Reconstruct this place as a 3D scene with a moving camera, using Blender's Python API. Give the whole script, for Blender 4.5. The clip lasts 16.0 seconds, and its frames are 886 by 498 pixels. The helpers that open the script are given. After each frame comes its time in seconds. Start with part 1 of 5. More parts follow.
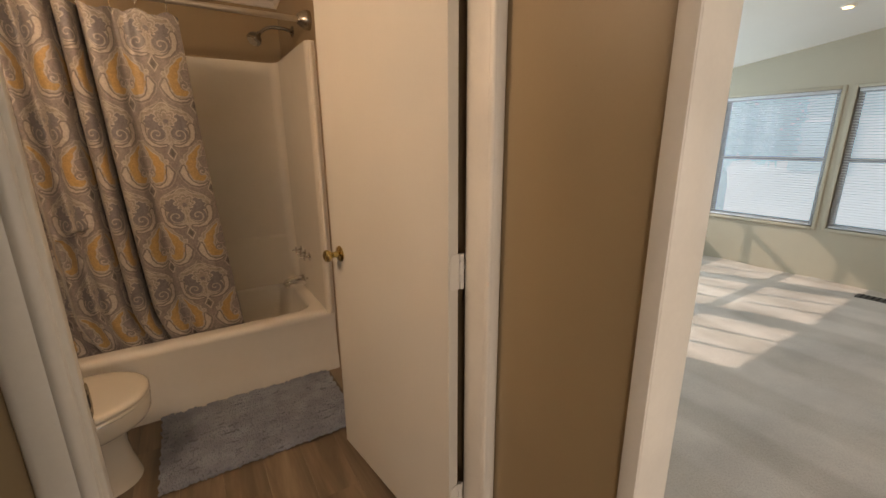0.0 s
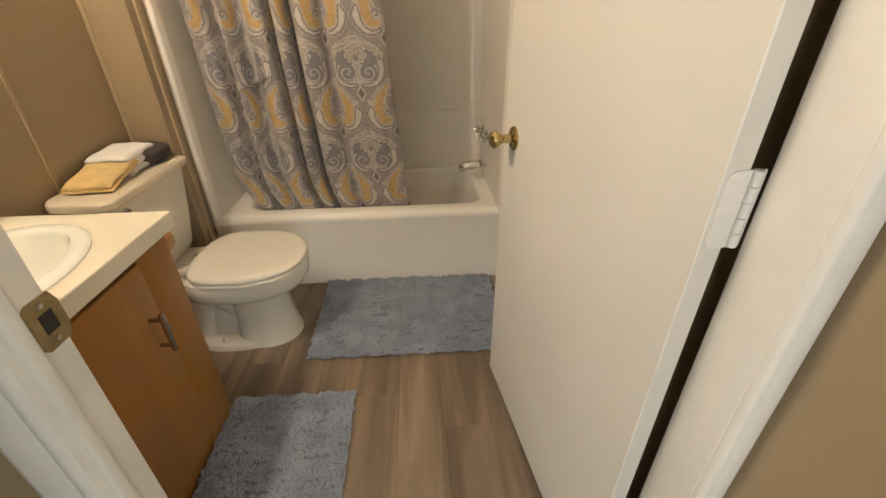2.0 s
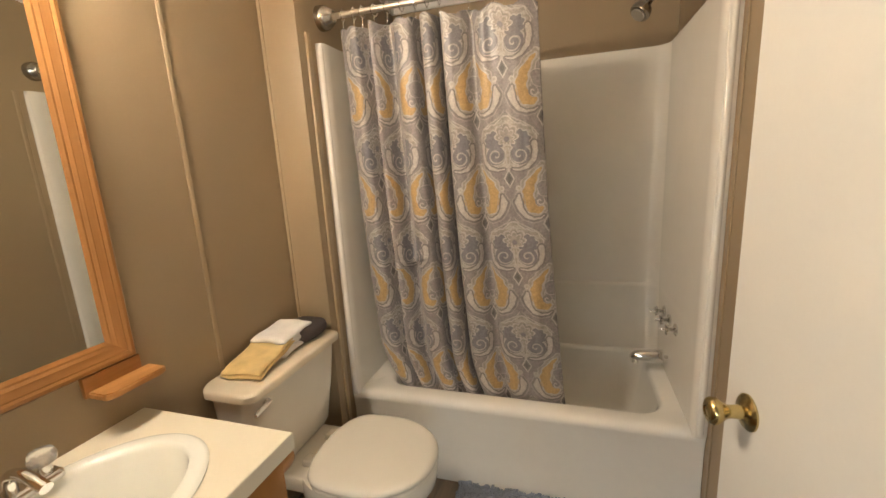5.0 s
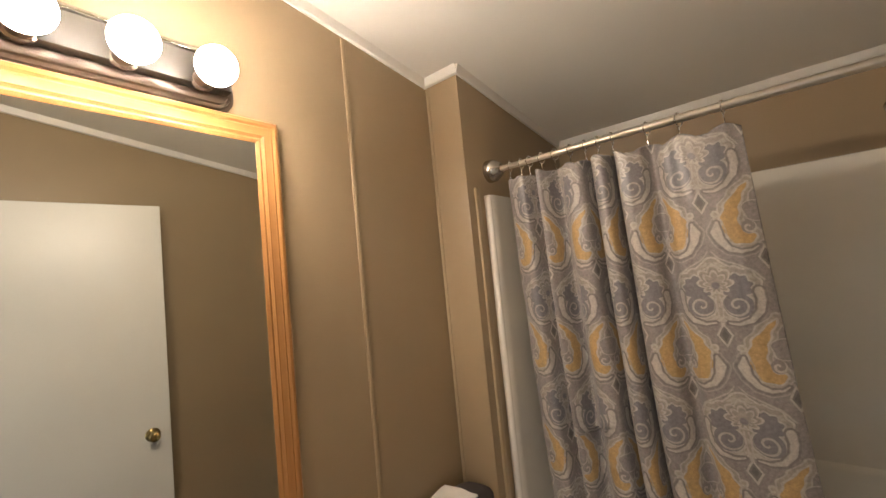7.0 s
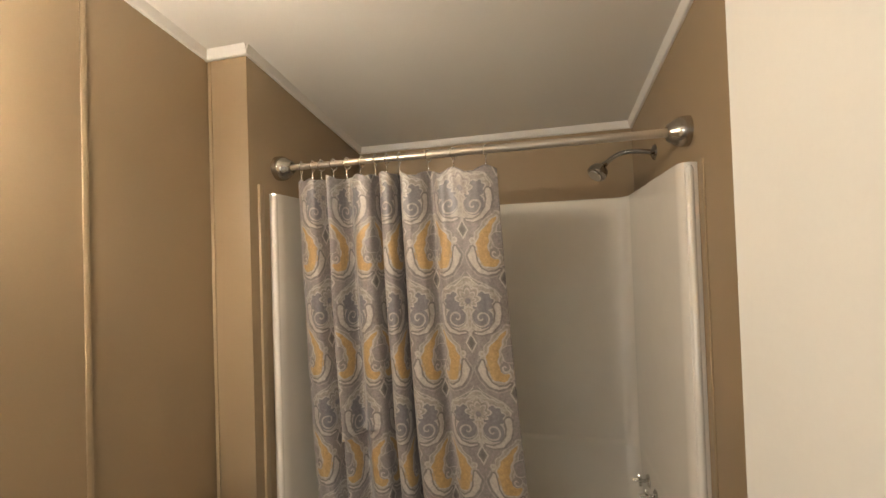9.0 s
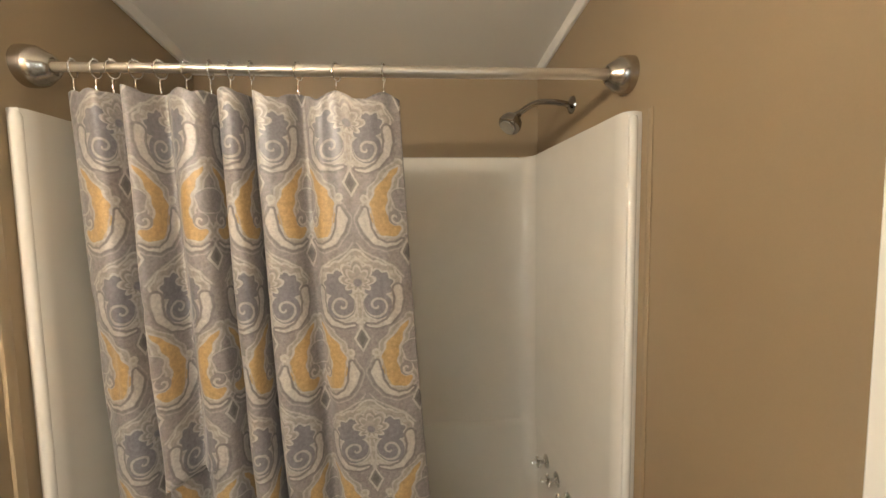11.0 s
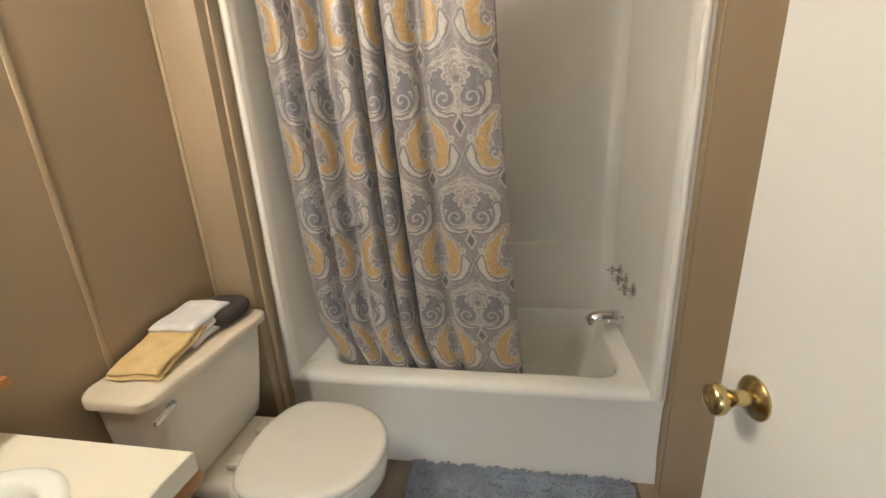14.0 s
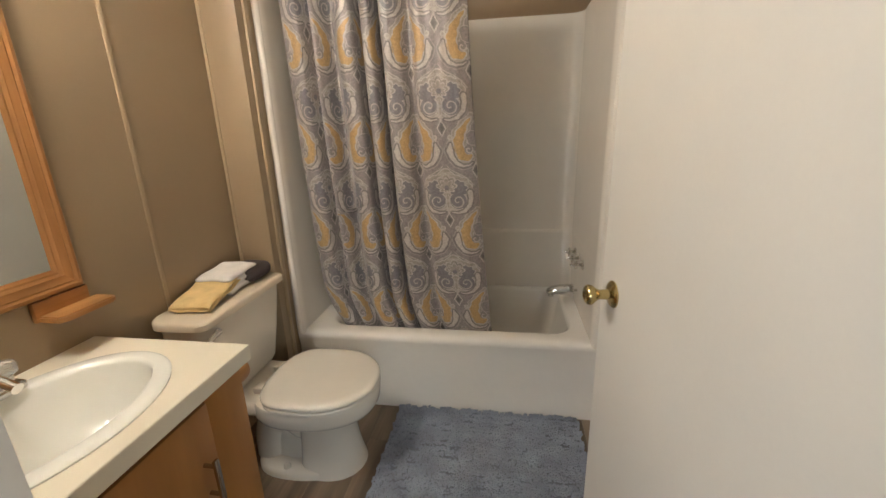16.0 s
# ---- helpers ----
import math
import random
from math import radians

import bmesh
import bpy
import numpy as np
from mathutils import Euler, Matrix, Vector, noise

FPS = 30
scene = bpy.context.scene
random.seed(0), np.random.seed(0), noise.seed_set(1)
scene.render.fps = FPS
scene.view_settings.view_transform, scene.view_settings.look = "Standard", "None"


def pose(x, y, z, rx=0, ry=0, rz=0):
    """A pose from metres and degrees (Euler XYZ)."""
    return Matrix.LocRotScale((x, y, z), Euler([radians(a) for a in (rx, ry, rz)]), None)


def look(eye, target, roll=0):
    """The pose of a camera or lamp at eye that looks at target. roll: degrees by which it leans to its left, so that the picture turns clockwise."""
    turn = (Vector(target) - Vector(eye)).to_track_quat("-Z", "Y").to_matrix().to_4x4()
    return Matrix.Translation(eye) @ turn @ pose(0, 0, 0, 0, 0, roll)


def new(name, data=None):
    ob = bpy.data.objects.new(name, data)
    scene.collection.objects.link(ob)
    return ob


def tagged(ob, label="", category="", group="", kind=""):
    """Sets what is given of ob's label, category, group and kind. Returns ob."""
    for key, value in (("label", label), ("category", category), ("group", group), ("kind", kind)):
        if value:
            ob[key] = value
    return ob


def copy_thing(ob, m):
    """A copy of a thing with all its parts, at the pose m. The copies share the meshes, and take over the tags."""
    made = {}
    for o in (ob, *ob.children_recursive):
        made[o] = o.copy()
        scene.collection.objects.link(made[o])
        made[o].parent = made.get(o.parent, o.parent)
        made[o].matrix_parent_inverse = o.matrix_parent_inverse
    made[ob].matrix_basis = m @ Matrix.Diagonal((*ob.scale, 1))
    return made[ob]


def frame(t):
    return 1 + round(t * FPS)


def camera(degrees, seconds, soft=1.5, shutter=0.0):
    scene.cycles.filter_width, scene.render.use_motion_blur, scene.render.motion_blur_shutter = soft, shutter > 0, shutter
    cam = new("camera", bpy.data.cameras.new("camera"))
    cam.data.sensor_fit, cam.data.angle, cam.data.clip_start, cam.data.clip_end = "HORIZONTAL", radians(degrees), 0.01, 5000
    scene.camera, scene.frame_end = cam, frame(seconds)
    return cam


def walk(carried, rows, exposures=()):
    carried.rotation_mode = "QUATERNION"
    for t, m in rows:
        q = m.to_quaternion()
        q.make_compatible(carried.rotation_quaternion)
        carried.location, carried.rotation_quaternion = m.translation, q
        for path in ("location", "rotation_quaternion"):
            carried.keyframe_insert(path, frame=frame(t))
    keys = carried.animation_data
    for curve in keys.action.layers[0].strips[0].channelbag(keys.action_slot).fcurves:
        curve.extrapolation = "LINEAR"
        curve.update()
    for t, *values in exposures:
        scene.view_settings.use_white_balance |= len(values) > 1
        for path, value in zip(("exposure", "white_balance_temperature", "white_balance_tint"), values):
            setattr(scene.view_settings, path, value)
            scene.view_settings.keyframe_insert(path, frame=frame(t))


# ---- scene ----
cam = camera(94.8, 16.0)
ROWS = [
    (0, 0.0530, -0.0080, 1.3118, -32.05, -14.70, 0.36),
    (0.5, 0.1771, 0.0571, 1.3072, -22.33, -16.03, 0.28),
    (1, 0.2365, 0.1805, 1.2756, -15.65, -19.43, -0.13),
    (1.5, 0.2451, 0.3408, 1.2240, -10.11, -25.62, -0.53),
    (2, 0.2637, 0.4353, 1.1784, -3.87, -29.83, 0.50),
    (2.5, 0.3370, 0.5269, 1.1355, 1.92, -31.20, 2.05),
    (3, 0.3655, 0.5557, 1.1239, 6.44, -29.44, 2.45),
    (3.2, 0.3783, 0.5649, 1.1561, 7.54, -28.58, 3.00),
    (5.3, 0.2022, 0.7905, 1.3692, 20.60, -8.54, 4.51),
    (5.5, 0.1852, 0.8117, 1.3985, 23.51, -6.42, 5.82),
    (6, 0.1382, 0.8474, 1.4324, 29.76, -1.43, 7.15),
    (6.5, 0.1437, 0.8751, 1.4658, 35.81, 1.64, 6.59),
    (7, 0.1614, 0.8808, 1.5083, 39.67, 3.78, 5.57),
    (7.5, 0.1653, 0.8742, 1.5273, 40.40, 4.83, 4.63),
    (8, 0.1908, 0.8703, 1.5203, 36.63, 4.52, 4.02),
    (8.5, 0.2605, 0.8654, 1.5276, 25.47, 2.20, 3.05),
    (9, 0.2486, 0.9217, 1.5565, 13.39, 1.01, 1.88),
    (9.5, 0.1871, 0.9989, 1.5893, 2.81, 1.15, -0.05),
    (9.7, 0.1780, 1.0266, 1.5958, -0.72, 0.64, -0.83),
    (11.8, 0.0627, 1.3468, 1.4489, -5.90, -10.88, 0.92),
    (12, 0.0324, 1.3482, 1.4062, -6.44, -13.09, 1.01),
    (12.5, -0.0174, 1.3373, 1.3320, -6.85, -17.31, 1.06),
    (13, 0.0598, 1.2703, 1.3023, -5.23, -18.90, 1.79),
    (13.5, 0.1903, 1.0858, 1.2654, 2.88, -17.63, 1.47),
    (14, 0.1888, 0.9433, 1.2879, 9.60, -17.42, 2.94),
    (14.5, 0.1614, 0.8508, 1.2596, 11.17, -18.12, 3.26),
    (15, 0.1754, 0.7286, 1.2588, 9.82, -17.29, 2.56),
    (15.5, 0.2203, 0.6549, 1.2533, 9.28, -16.02, 1.68),
    (16, 0.2766, 0.5864, 1.2670, 8.59, -16.39, 1.68),
]
walk(cam, [(t, pose(x, y, z, 90 + pitch, roll, yaw)) for t, x, y, z, yaw, pitch, roll in ROWS],
     [(0.0, -0.97, 9700, 28), (0.5, -0.68, 9900, 27), (1.0, -0.04, 8000, 17), (1.5, 0.06, 7300, 13), (2.0, 0.04, 7250, 12), (3.0, 0.04, 7350, 13), (5.5, 0.0, 6950, 13), (6.0, -0.2, 6950, 14), (6.5, -0.34, 6800, 15), (7.0, -0.53, 6750, 15),
      (8.0, -0.60, 6750, 15), (9.0, -0.27, 6800, 12), (9.7, -0.14, 6800, 10), (12.0, 0.24, 6350, 9), (13.0, 0.40, 6100, 8), (13.5, 0.22, 5950, 5), (14.0, 0.12, 6050, 8), (15.0, -0.04, 6250, 12), (15.5, -0.17, 6250, 12), (16.0, -0.19, 6250, 12)])

# ---- world, sun, light ----
world = bpy.data.worlds.new("world")
scene.world = world
world.use_nodes = True
wn = world.node_tree
sky = wn.nodes.new("ShaderNodeTexSky")
sky.sky_type = "NISHITA"
sky.sun_disc = False
SUN_DIR = Vector((0.42, -1.0, -0.86)).normalized()
sky.sun_elevation = math.asin(-SUN_DIR.z)
sky.sun_rotation = math.atan2(-SUN_DIR.x, -SUN_DIR.y)
wn.links.new(sky.outputs["Color"], wn.nodes["Background"].inputs["Color"])
wn.nodes["Background"].inputs["Strength"].default_value = 0.15
sun_data = bpy.data.lights.new("sun", "SUN")
sun_data.energy, sun_data.angle, sun_data.color = 5.0, radians(0.6), (0.88, 0.95, 1.0)
sun = new("sun", sun_data)
sun.matrix_world = look((0, 12, 9), Vector((0, 12, 9)) + SUN_DIR)
BULB = 288.0
BULB_COLOUR = (1.0, 0.91, 0.77)

# ---- materials ----
class Ex:
    """A number inside a node tree, for building formulas of math nodes."""
    tree = None

    def __init__(self, v):
        self.v = v.v if isinstance(v, Ex) else v

    @staticmethod
    def op(kind, *args):
        n = Ex.tree.nodes.new("ShaderNodeMath")
        n.operation = kind
        for k, a in enumerate(args):
            a = a.v if isinstance(a, Ex) else a
            if isinstance(a, (int, float)):
                n.inputs[k].default_value = a
            else:
                Ex.tree.links.new(a, n.inputs[k])
        return Ex(n.outputs[0])

    def __add__(self, o): return Ex.op("ADD", self, o)
    def __radd__(self, o): return Ex.op("ADD", self, o)
    def __sub__(self, o): return Ex.op("SUBTRACT", self, o)
    def __rsub__(self, o): return Ex.op("SUBTRACT", o, self)
    def __mul__(self, o): return Ex.op("MULTIPLY", self, o)
    def __rmul__(self, o): return Ex.op("MULTIPLY", self, o)
    def __truediv__(self, o): return Ex.op("DIVIDE", self, o)
    def abs(self): return Ex.op("ABSOLUTE", self)
    def frac(self): return Ex.op("FRACT", self)
    def sin(self): return Ex.op("SINE", self)
    def cos(self): return Ex.op("COSINE", self)
    def sqrt(self): return Ex.op("SQRT", self)
    def least(self, o): return Ex.op("MINIMUM", self, o)
    def most(self, o): return Ex.op("MAXIMUM", self, o)
    def atan2(self, o): return Ex.op("ARCTAN2", self, o)

    def step(self, lo, hi):
        """0 below lo, 1 above hi, smooth between."""
        n = Ex.tree.nodes.new("ShaderNodeMapRange")
        n.interpolation_type = "SMOOTHSTEP"
        Ex.tree.links.new(self.v, n.inputs[0])
        flip = lo > hi
        n.inputs[1].default_value, n.inputs[2].default_value = min(lo, hi), max(lo, hi)
        n.inputs[3].default_value, n.inputs[4].default_value = (1, 0) if flip else (0, 1)
        return Ex(n.outputs[0])


def start(name):
    m = bpy.data.materials.new(name)
    m.use_nodes = True
    t = m.node_tree
    return m, t, t.nodes["Principled BSDF"]


def coords(t, scale=(1, 1, 1), world_space=True):
    """Coordinates in metres, stretched."""
    mp = t.nodes.new("ShaderNodeMapping")
    mp.inputs["Scale"].default_value = scale
    if world_space:
        g = t.nodes.new("ShaderNodeNewGeometry")
        t.links.new(g.outputs["Position"], mp.inputs["Vector"])
    else:
        g = t.nodes.new("ShaderNodeTexCoord")
        t.links.new(g.outputs["Object"], mp.inputs["Vector"])
    return mp.outputs["Vector"]


def noise_tex(t, vec, scale, detail=3.0, rough=0.5, distort=0.0):
    n = t.nodes.new("ShaderNodeTexNoise")
    n.inputs["Scale"].default_value = scale
    n.inputs["Detail"].default_value = detail
    n.inputs["Roughness"].default_value = rough
    n.inputs["Distortion"].default_value = distort
    t.links.new(vec, n.inputs["Vector"])
    return n.outputs["Fac"]


def ramp(t, fac, stops):
    r = t.nodes.new("ShaderNodeValToRGB")
    el = r.color_ramp.elements
    while len(el) < len(stops):
        el.new(0.5)
    for e, (p, c) in zip(el, stops):
        e.position, e.color = p, (*c, 1)
    t.links.new(fac, r.inputs["Fac"])
    return r.outputs["Color"]


def blend(t, fac, a, b, kind="MIX"):
    n = t.nodes.new("ShaderNodeMix")
    n.data_type, n.blend_type = "RGBA", kind
    for sock, v in ((n.inputs["Factor"], fac), (n.inputs["A"], a), (n.inputs["B"], b)):
        if isinstance(v, (int, float)):
            sock.default_value = v
        elif isinstance(v, tuple):
            sock.default_value = (*v, 1)
        else:
            t.links.new(v.v if isinstance(v, Ex) else v, sock)
    return n.outputs["Result"]


def bump(t, bsdf, height, strength, dist):
    b = t.nodes.new("ShaderNodeBump")
    b.inputs["Strength"].default_value = strength
    b.inputs["Distance"].default_value = dist
    t.links.new(height, b.inputs["Height"])
    t.links.new(b.outputs["Normal"], bsdf.inputs["Normal"])
    return b


def scaled(c, k):
    return tuple(min(1.0, v * k) for v in c)


def surface(name, colour, rough=0.5, metal=0.0, vary=0.08, coarse=3.0, fine=60.0, relief=0.15, depth=0.0008, stretch=(1, 1, 1), coat=0.0):
    """A plain surface with blotches at two scales and a fine relief."""
    m, t, b = start(name)
    v = coords(t, stretch)
    big, small = noise_tex(t, v, coarse, 3), noise_tex(t, v, fine, 4, 0.6)
    c1 = ramp(t, big, [(0.3, scaled(colour, 1 - vary)), (0.7, scaled(colour, 1 + vary))])
    c2 = ramp(t, small, [(0.3, (1 - vary * 0.6,) * 3), (0.7, (1.0, 1.0, 1.0))])
    t.links.new(blend(t, 1.0, c1, c2, "MULTIPLY"), b.inputs["Base Color"])
    b.inputs["Metallic"].default_value = metal
    Ex.tree = t
    t.links.new((Ex(big) * (rough * 0.35) + (rough * 0.82)).v, b.inputs["Roughness"])
    b.inputs["Coat Weight"].default_value = coat
    if relief:
        bump(t, b, small, relief, depth)
    return m


def wood(name, light, dark, axis="y", rough=0.4, fine=1.0, world_space=True, vary=False):
    """Grain along one axis."""
    m, t, b = start(name)
    st = {"x": (1.2, 14, 14), "y": (14, 1.2, 14), "z": (14, 14, 1.2)}[axis]
    v = coords(t, tuple(s * fine for s in st), world_space)
    if vary:
        oi = t.nodes.new("ShaderNodeObjectInfo")
        add = t.nodes.new("ShaderNodeVectorMath")
        add.operation = "MULTIPLY_ADD"
        comb = t.nodes.new("ShaderNodeCombineXYZ")
        for k in range(3):
            t.links.new(oi.outputs["Random"], comb.inputs[k])
        t.links.new(comb.outputs[0], add.inputs[0])
        add.inputs[1].default_value = (37, 53, 29)
        t.links.new(v, add.inputs[2])
        v = add.outputs[0]
    g1 = noise_tex(t, v, 1.0, 5, 0.62, 1.2)
    g2 = noise_tex(t, v, 5.0, 3, 0.6)
    c = ramp(t, g1, [(0.28, dark), (0.52, tuple((a + d) / 2 for a, d in zip(light, dark))), (0.72, light)])
    c2 = ramp(t, g2, [(0.3, (0.88, 0.87, 0.85)), (0.65, (1, 1, 1))])
    c = blend(t, 1.0, c, c2, "MULTIPLY")
    if vary:
        tone = ramp(t, oi.outputs["Random"], [(0.0, (0.90, 0.89, 0.88)), (1.0, (1.0, 1.0, 1.0))])
        c = blend(t, 1.0, c, tone, "MULTIPLY")
        cloud = noise_tex(t, v, 0.45, 3, 0.6, 0.8)
        c = blend(t, 1.0, c, ramp(t, cloud, [(0.34, (0.66, 0.64, 0.62)), (0.50, (0.95, 0.95, 0.95)), (0.66, (1.22, 1.22, 1.22))]), "MULTIPLY")
    t.links.new(c, b.inputs["Base Color"])
    b.inputs["Roughness"].default_value = rough
    bump(t, b, g2, 0.12, 0.0006)
    return m


def glow(name, colour, strength):
    m, t, b = start(name)
    b.inputs["Base Color"].default_value = (0.9, 0.88, 0.82, 1)
    b.inputs["Emission Color"].default_value = (*colour, 1)
    b.inputs["Emission Strength"].default_value = strength
    return m


def plain(name, colour, rough=0.4, metal=0.0):
    m, t, b = start(name)
    b.inputs["Base Color"].default_value = (*colour, 1)
    b.inputs["Roughness"].default_value = rough
    b.inputs["Metallic"].default_value = metal
    return m


def curtain_print():
    """Grey ogee damask with ochre paisley, from formulas on the cloth's own metres."""
    m, t, b = start("curtain_cloth")
    Ex.tree = t
    uv = t.nodes.new("ShaderNodeUVMap")
    sep = t.nodes.new("ShaderNodeSeparateXYZ")
    t.links.new(uv.outputs["UV"], sep.inputs[0])
    U, V = Ex(sep.outputs[0]), Ex(sep.outputs[1])
    ratio = PRINT_H / PRINT_W
    u = ((U / PRINT_W + 100.5).frac() - 0.5).abs()
    smear = noise_tex(t, coords(t, (1, 1, 1), False), 45, 2, 0.5)
    u = (u + (Ex(smear) - 0.5) * 0.014).abs()
    q = V / PRINT_H + 50.0 + (Ex(smear) - 0.5) * 0.008
    wa = ((q + 0.77).frac() - 0.77) * ratio       # diamond at 0, paisley under and beside it
    wb = ((q + 0.04).frac() - 1.04) * ratio       # the heart below

    def dist(w, cx, cy):
        a, c = u - cx, w - cy
        return (a * a + c * c).sqrt(), a, c

    def seg(w, p, q, rp, rq):
        dx, dy = q[0] - p[0], q[1] - p[1]
        a, c = u - p[0], w - p[1]
        k = ((a * dx + c * dy) / (dx * dx + dy * dy)).most(0.0).least(1.0)
        ex, ey = a - k * dx, c - k * dy
        return (ex * ex + ey * ey).sqrt() - (k * (rq - rp) + rp)

    def chain(w, pts):
        d = None
        for p, q in zip(pts, pts[1:]):
            e = seg(w, p[:2], q[:2], p[2], q[2])
            d = e if d is None else d.least(e)
        return d

    def fill(d, soft=0.010):
        return d.step(soft, -soft)

    def line(d, half, soft=0.010):
        return d.abs().step(half + soft, half)

    ground = (0.205, 0.185, 0.180)
    slate = (0.172, 0.163, 0.174)
    pale = (0.402, 0.368, 0.337)
    beige = (0.268, 0.240, 0.215)
    ochre = (0.405, 0.268, 0.118)
    own = coords(t, (1, 1, 1), False)
    weave = noise_tex(t, own, 75, 5, 0.75)

    def tinted(c, lo, hi):
        return blend(t, weave, scaled(c, lo), scaled(c, hi))

    col = tinted(ground, 0.60, 1.55)
    # loose pale stippling on the ground
    stipple = noise_tex(t, own, 210, 2, 0.6)
    col = blend(t, Ex(stipple).step(0.50, 0.66) * 0.40, col, beige)

    # ---- heart with scalloped shoulders
    rb, ab, cb = dist(wb, 0.185, -0.965)
    shoulder = rb - ((cb.atan2(ab) * 9.0).sin() * 0.013 + 0.140)
    lobe = (dist(wb, 0.170, -1.165)[0] - 0.142).least(shoulder).least(seg(wb, (0.0, -0.715), (0.10, -0.90), 0.010, 0.10))
    col = blend(t, fill(lobe - 0.072), col, tinted(beige, 0.75, 1.35))
    col = blend(t, line(lobe - 0.076, 0.006), col, pale)
    beads = (wb * 42.0).sin().step(0.1, 0.7) * line(lobe - 0.038, 0.014)
    col = blend(t, beads * 0.7, col, pale)
    col = blend(t, fill(lobe), col, tinted(slate, 0.74, 1.22))
    col = blend(t, line(lobe - 0.004, 0.006), col, scaled(pale, 0.95))
    # scroll under the heart, swelling to a bulb at its shoulder
    scroll = chain(wb, [(0.372, -1.025, 0.040), (0.380, -1.12, 0.034), (0.350, -1.235, 0.028), (0.262, -1.335, 0.020), (0.15, -1.372, 0.010), (0.06, -1.360, 0.004)])
    col = blend(t, line(scroll - 0.016, 0.006), col, tinted(ground, 0.6, 1.1))
    col = blend(t, fill(scroll), col, tinted(pale, 0.90, 1.18))
    # curls in the two lobes
    r2, a2, c2 = dist(wb, 0.165, -1.165)
    in2 = r2.step(0.128, 0.118)
    col = blend(t, in2 * (c2.atan2(a2) + r2 * 72.0).cos().step(0.40, 0.92), col, scaled(pale, 0.88))
    # palmette
    r3, a3, c3 = dist(wb, 0.0, -0.945)
    th = a3.atan2(c3)
    petal = r3 - ((th * 4.5).cos().abs() * 0.050 + 0.105 + th.cos() * 0.070)
    col = blend(t, fill(petal), col, tinted(beige, 0.8, 1.35))
    col = blend(t, line(petal, 0.007), col, pale)
    col = blend(t, line(petal + 0.036, 0.004) * 0.6, col, ground)
    col = blend(t, line(petal + 0.062, 0.007) * 0.9, col, pale)
    col = blend(t, fill(r3 - 0.038), col, tinted(slate, 0.8, 1.2))
    neck = chain(wb, [(0.018, -1.06, 0.006), (0.030, -1.16, 0.006), (0.018, -1.28, 0.008), (0.0, -1.37, 0.016)])
    col = blend(t, fill(neck), col, tinted(pale, 0.8, 1.1))

    # ---- paisley
    pais = chain(wa, [(0.465, 0.165, 0.006), (0.410, 0.095, 0.026), (0.340, 0.010, 0.050), (0.275, -0.10, 0.072), (0.240, -0.21, 0.080), (0.236, -0.32, 0.082), (0.285, -0.425, 0.082), (0.365, -0.465, 0.064), (0.430, -0.425, 0.030)])
    pais = pais + (wa * 44.0).sin() * 0.008
    col = blend(t, fill(pais - 0.050), col, tinted(beige, 0.8, 1.4))
    col = blend(t, line(pais - 0.052, 0.003) * 0.8, col, pale)
    # grey inset within the crook
    fan = dist(wa, 0.480, -0.15)[0] - ((wa * 44.0).sin() * 0.010 + 0.115)
    col = blend(t, fill(fan), col, tinted(ground, 0.75, 1.45))
    col = blend(t, line(fan, 0.003) * 0.8, col, pale)
    col = blend(t, fill(pais), col, tinted(ochre, 0.72, 1.28))
    col = blend(t, line(pais - 0.004, 0.006), col, pale)
    r5, a5, c5 = dist(wa, 0.400, -0.335)
    in5 = r5.step(0.076, 0.066)
    col = blend(t, in5, col, tinted(ground, 0.8, 1.3))
    col = blend(t, in5 * (c5.atan2(a5) + r5 * -92.0).cos().step(0.2, 0.7), col, pale)
    # white comma hugging the paisley
    drop = chain(wa, [(0.118, -0.24, 0.012), (0.100, -0.345, 0.048), (0.122, -0.44, 0.036), (0.190, -0.545, 0.026), (0.290, -0.595, 0.015), (0.390, -0.585, 0.007), (0.45, -0.545, 0.003)])
    col = blend(t, line(drop - 0.014, 0.005), col, tinted(ground, 0.6, 1.1))
    col = blend(t, fill(drop), col, tinted(pale, 0.95, 1.22))
    col = blend(t, line(drop - 0.042, 0.002) * 0.6, col, scaled(pale, 0.9))
    dot = dist(wa, 0.120, -0.140)[0] - 0.030
    col = blend(t, fill(dot), col, tinted(beige, 1.0, 1.5))
    col = blend(t, line(dot, 0.007), col, pale)
    ogee = chain(wa, [(0.020, -0.565, 0.004), (0.075, -0.640, 0.007), (0.210, -0.715, 0.009), (0.345, -0.800, 0.010), (0.435, -0.905, 0.008)])
    col = blend(t, fill(ogee), col, tinted(pale, 0.85, 1.1))
    # diamonds
    for cu, cw, k in ((0.0, 0.0, 1.0), (0.5, -0.665, 1.0)):
        dia = ((u - cu).abs() * 1.75 + (wa - cw).abs()) - 0.118 * k
        col = blend(t, fill(dia), col, tinted(ground, 0.6, 1.0))
        col = blend(t, line(dia, 0.015), col, pale)
        col = blend(t, fill(dia + 0.058), col, scaled(ground, 0.55))
    wear = noise_tex(t, own, 120, 3, 0.7)
    col = blend(t, 1.0, col, ramp(t, wear, [(0.30, (0.88, 0.88, 0.89)), (0.70, (1.34, 1.33, 1.31))]), "MULTIPLY")
    t.links.new(col, b.inputs["Base Color"])
    b.inputs["Roughness"].default_value = 0.40
    b.inputs["Sheen Weight"].default_value = 0.25
    b.inputs["Sheen Roughness"].default_value = 0.4
    bump(t, b, weave, 0.12, 0.001)
    return m


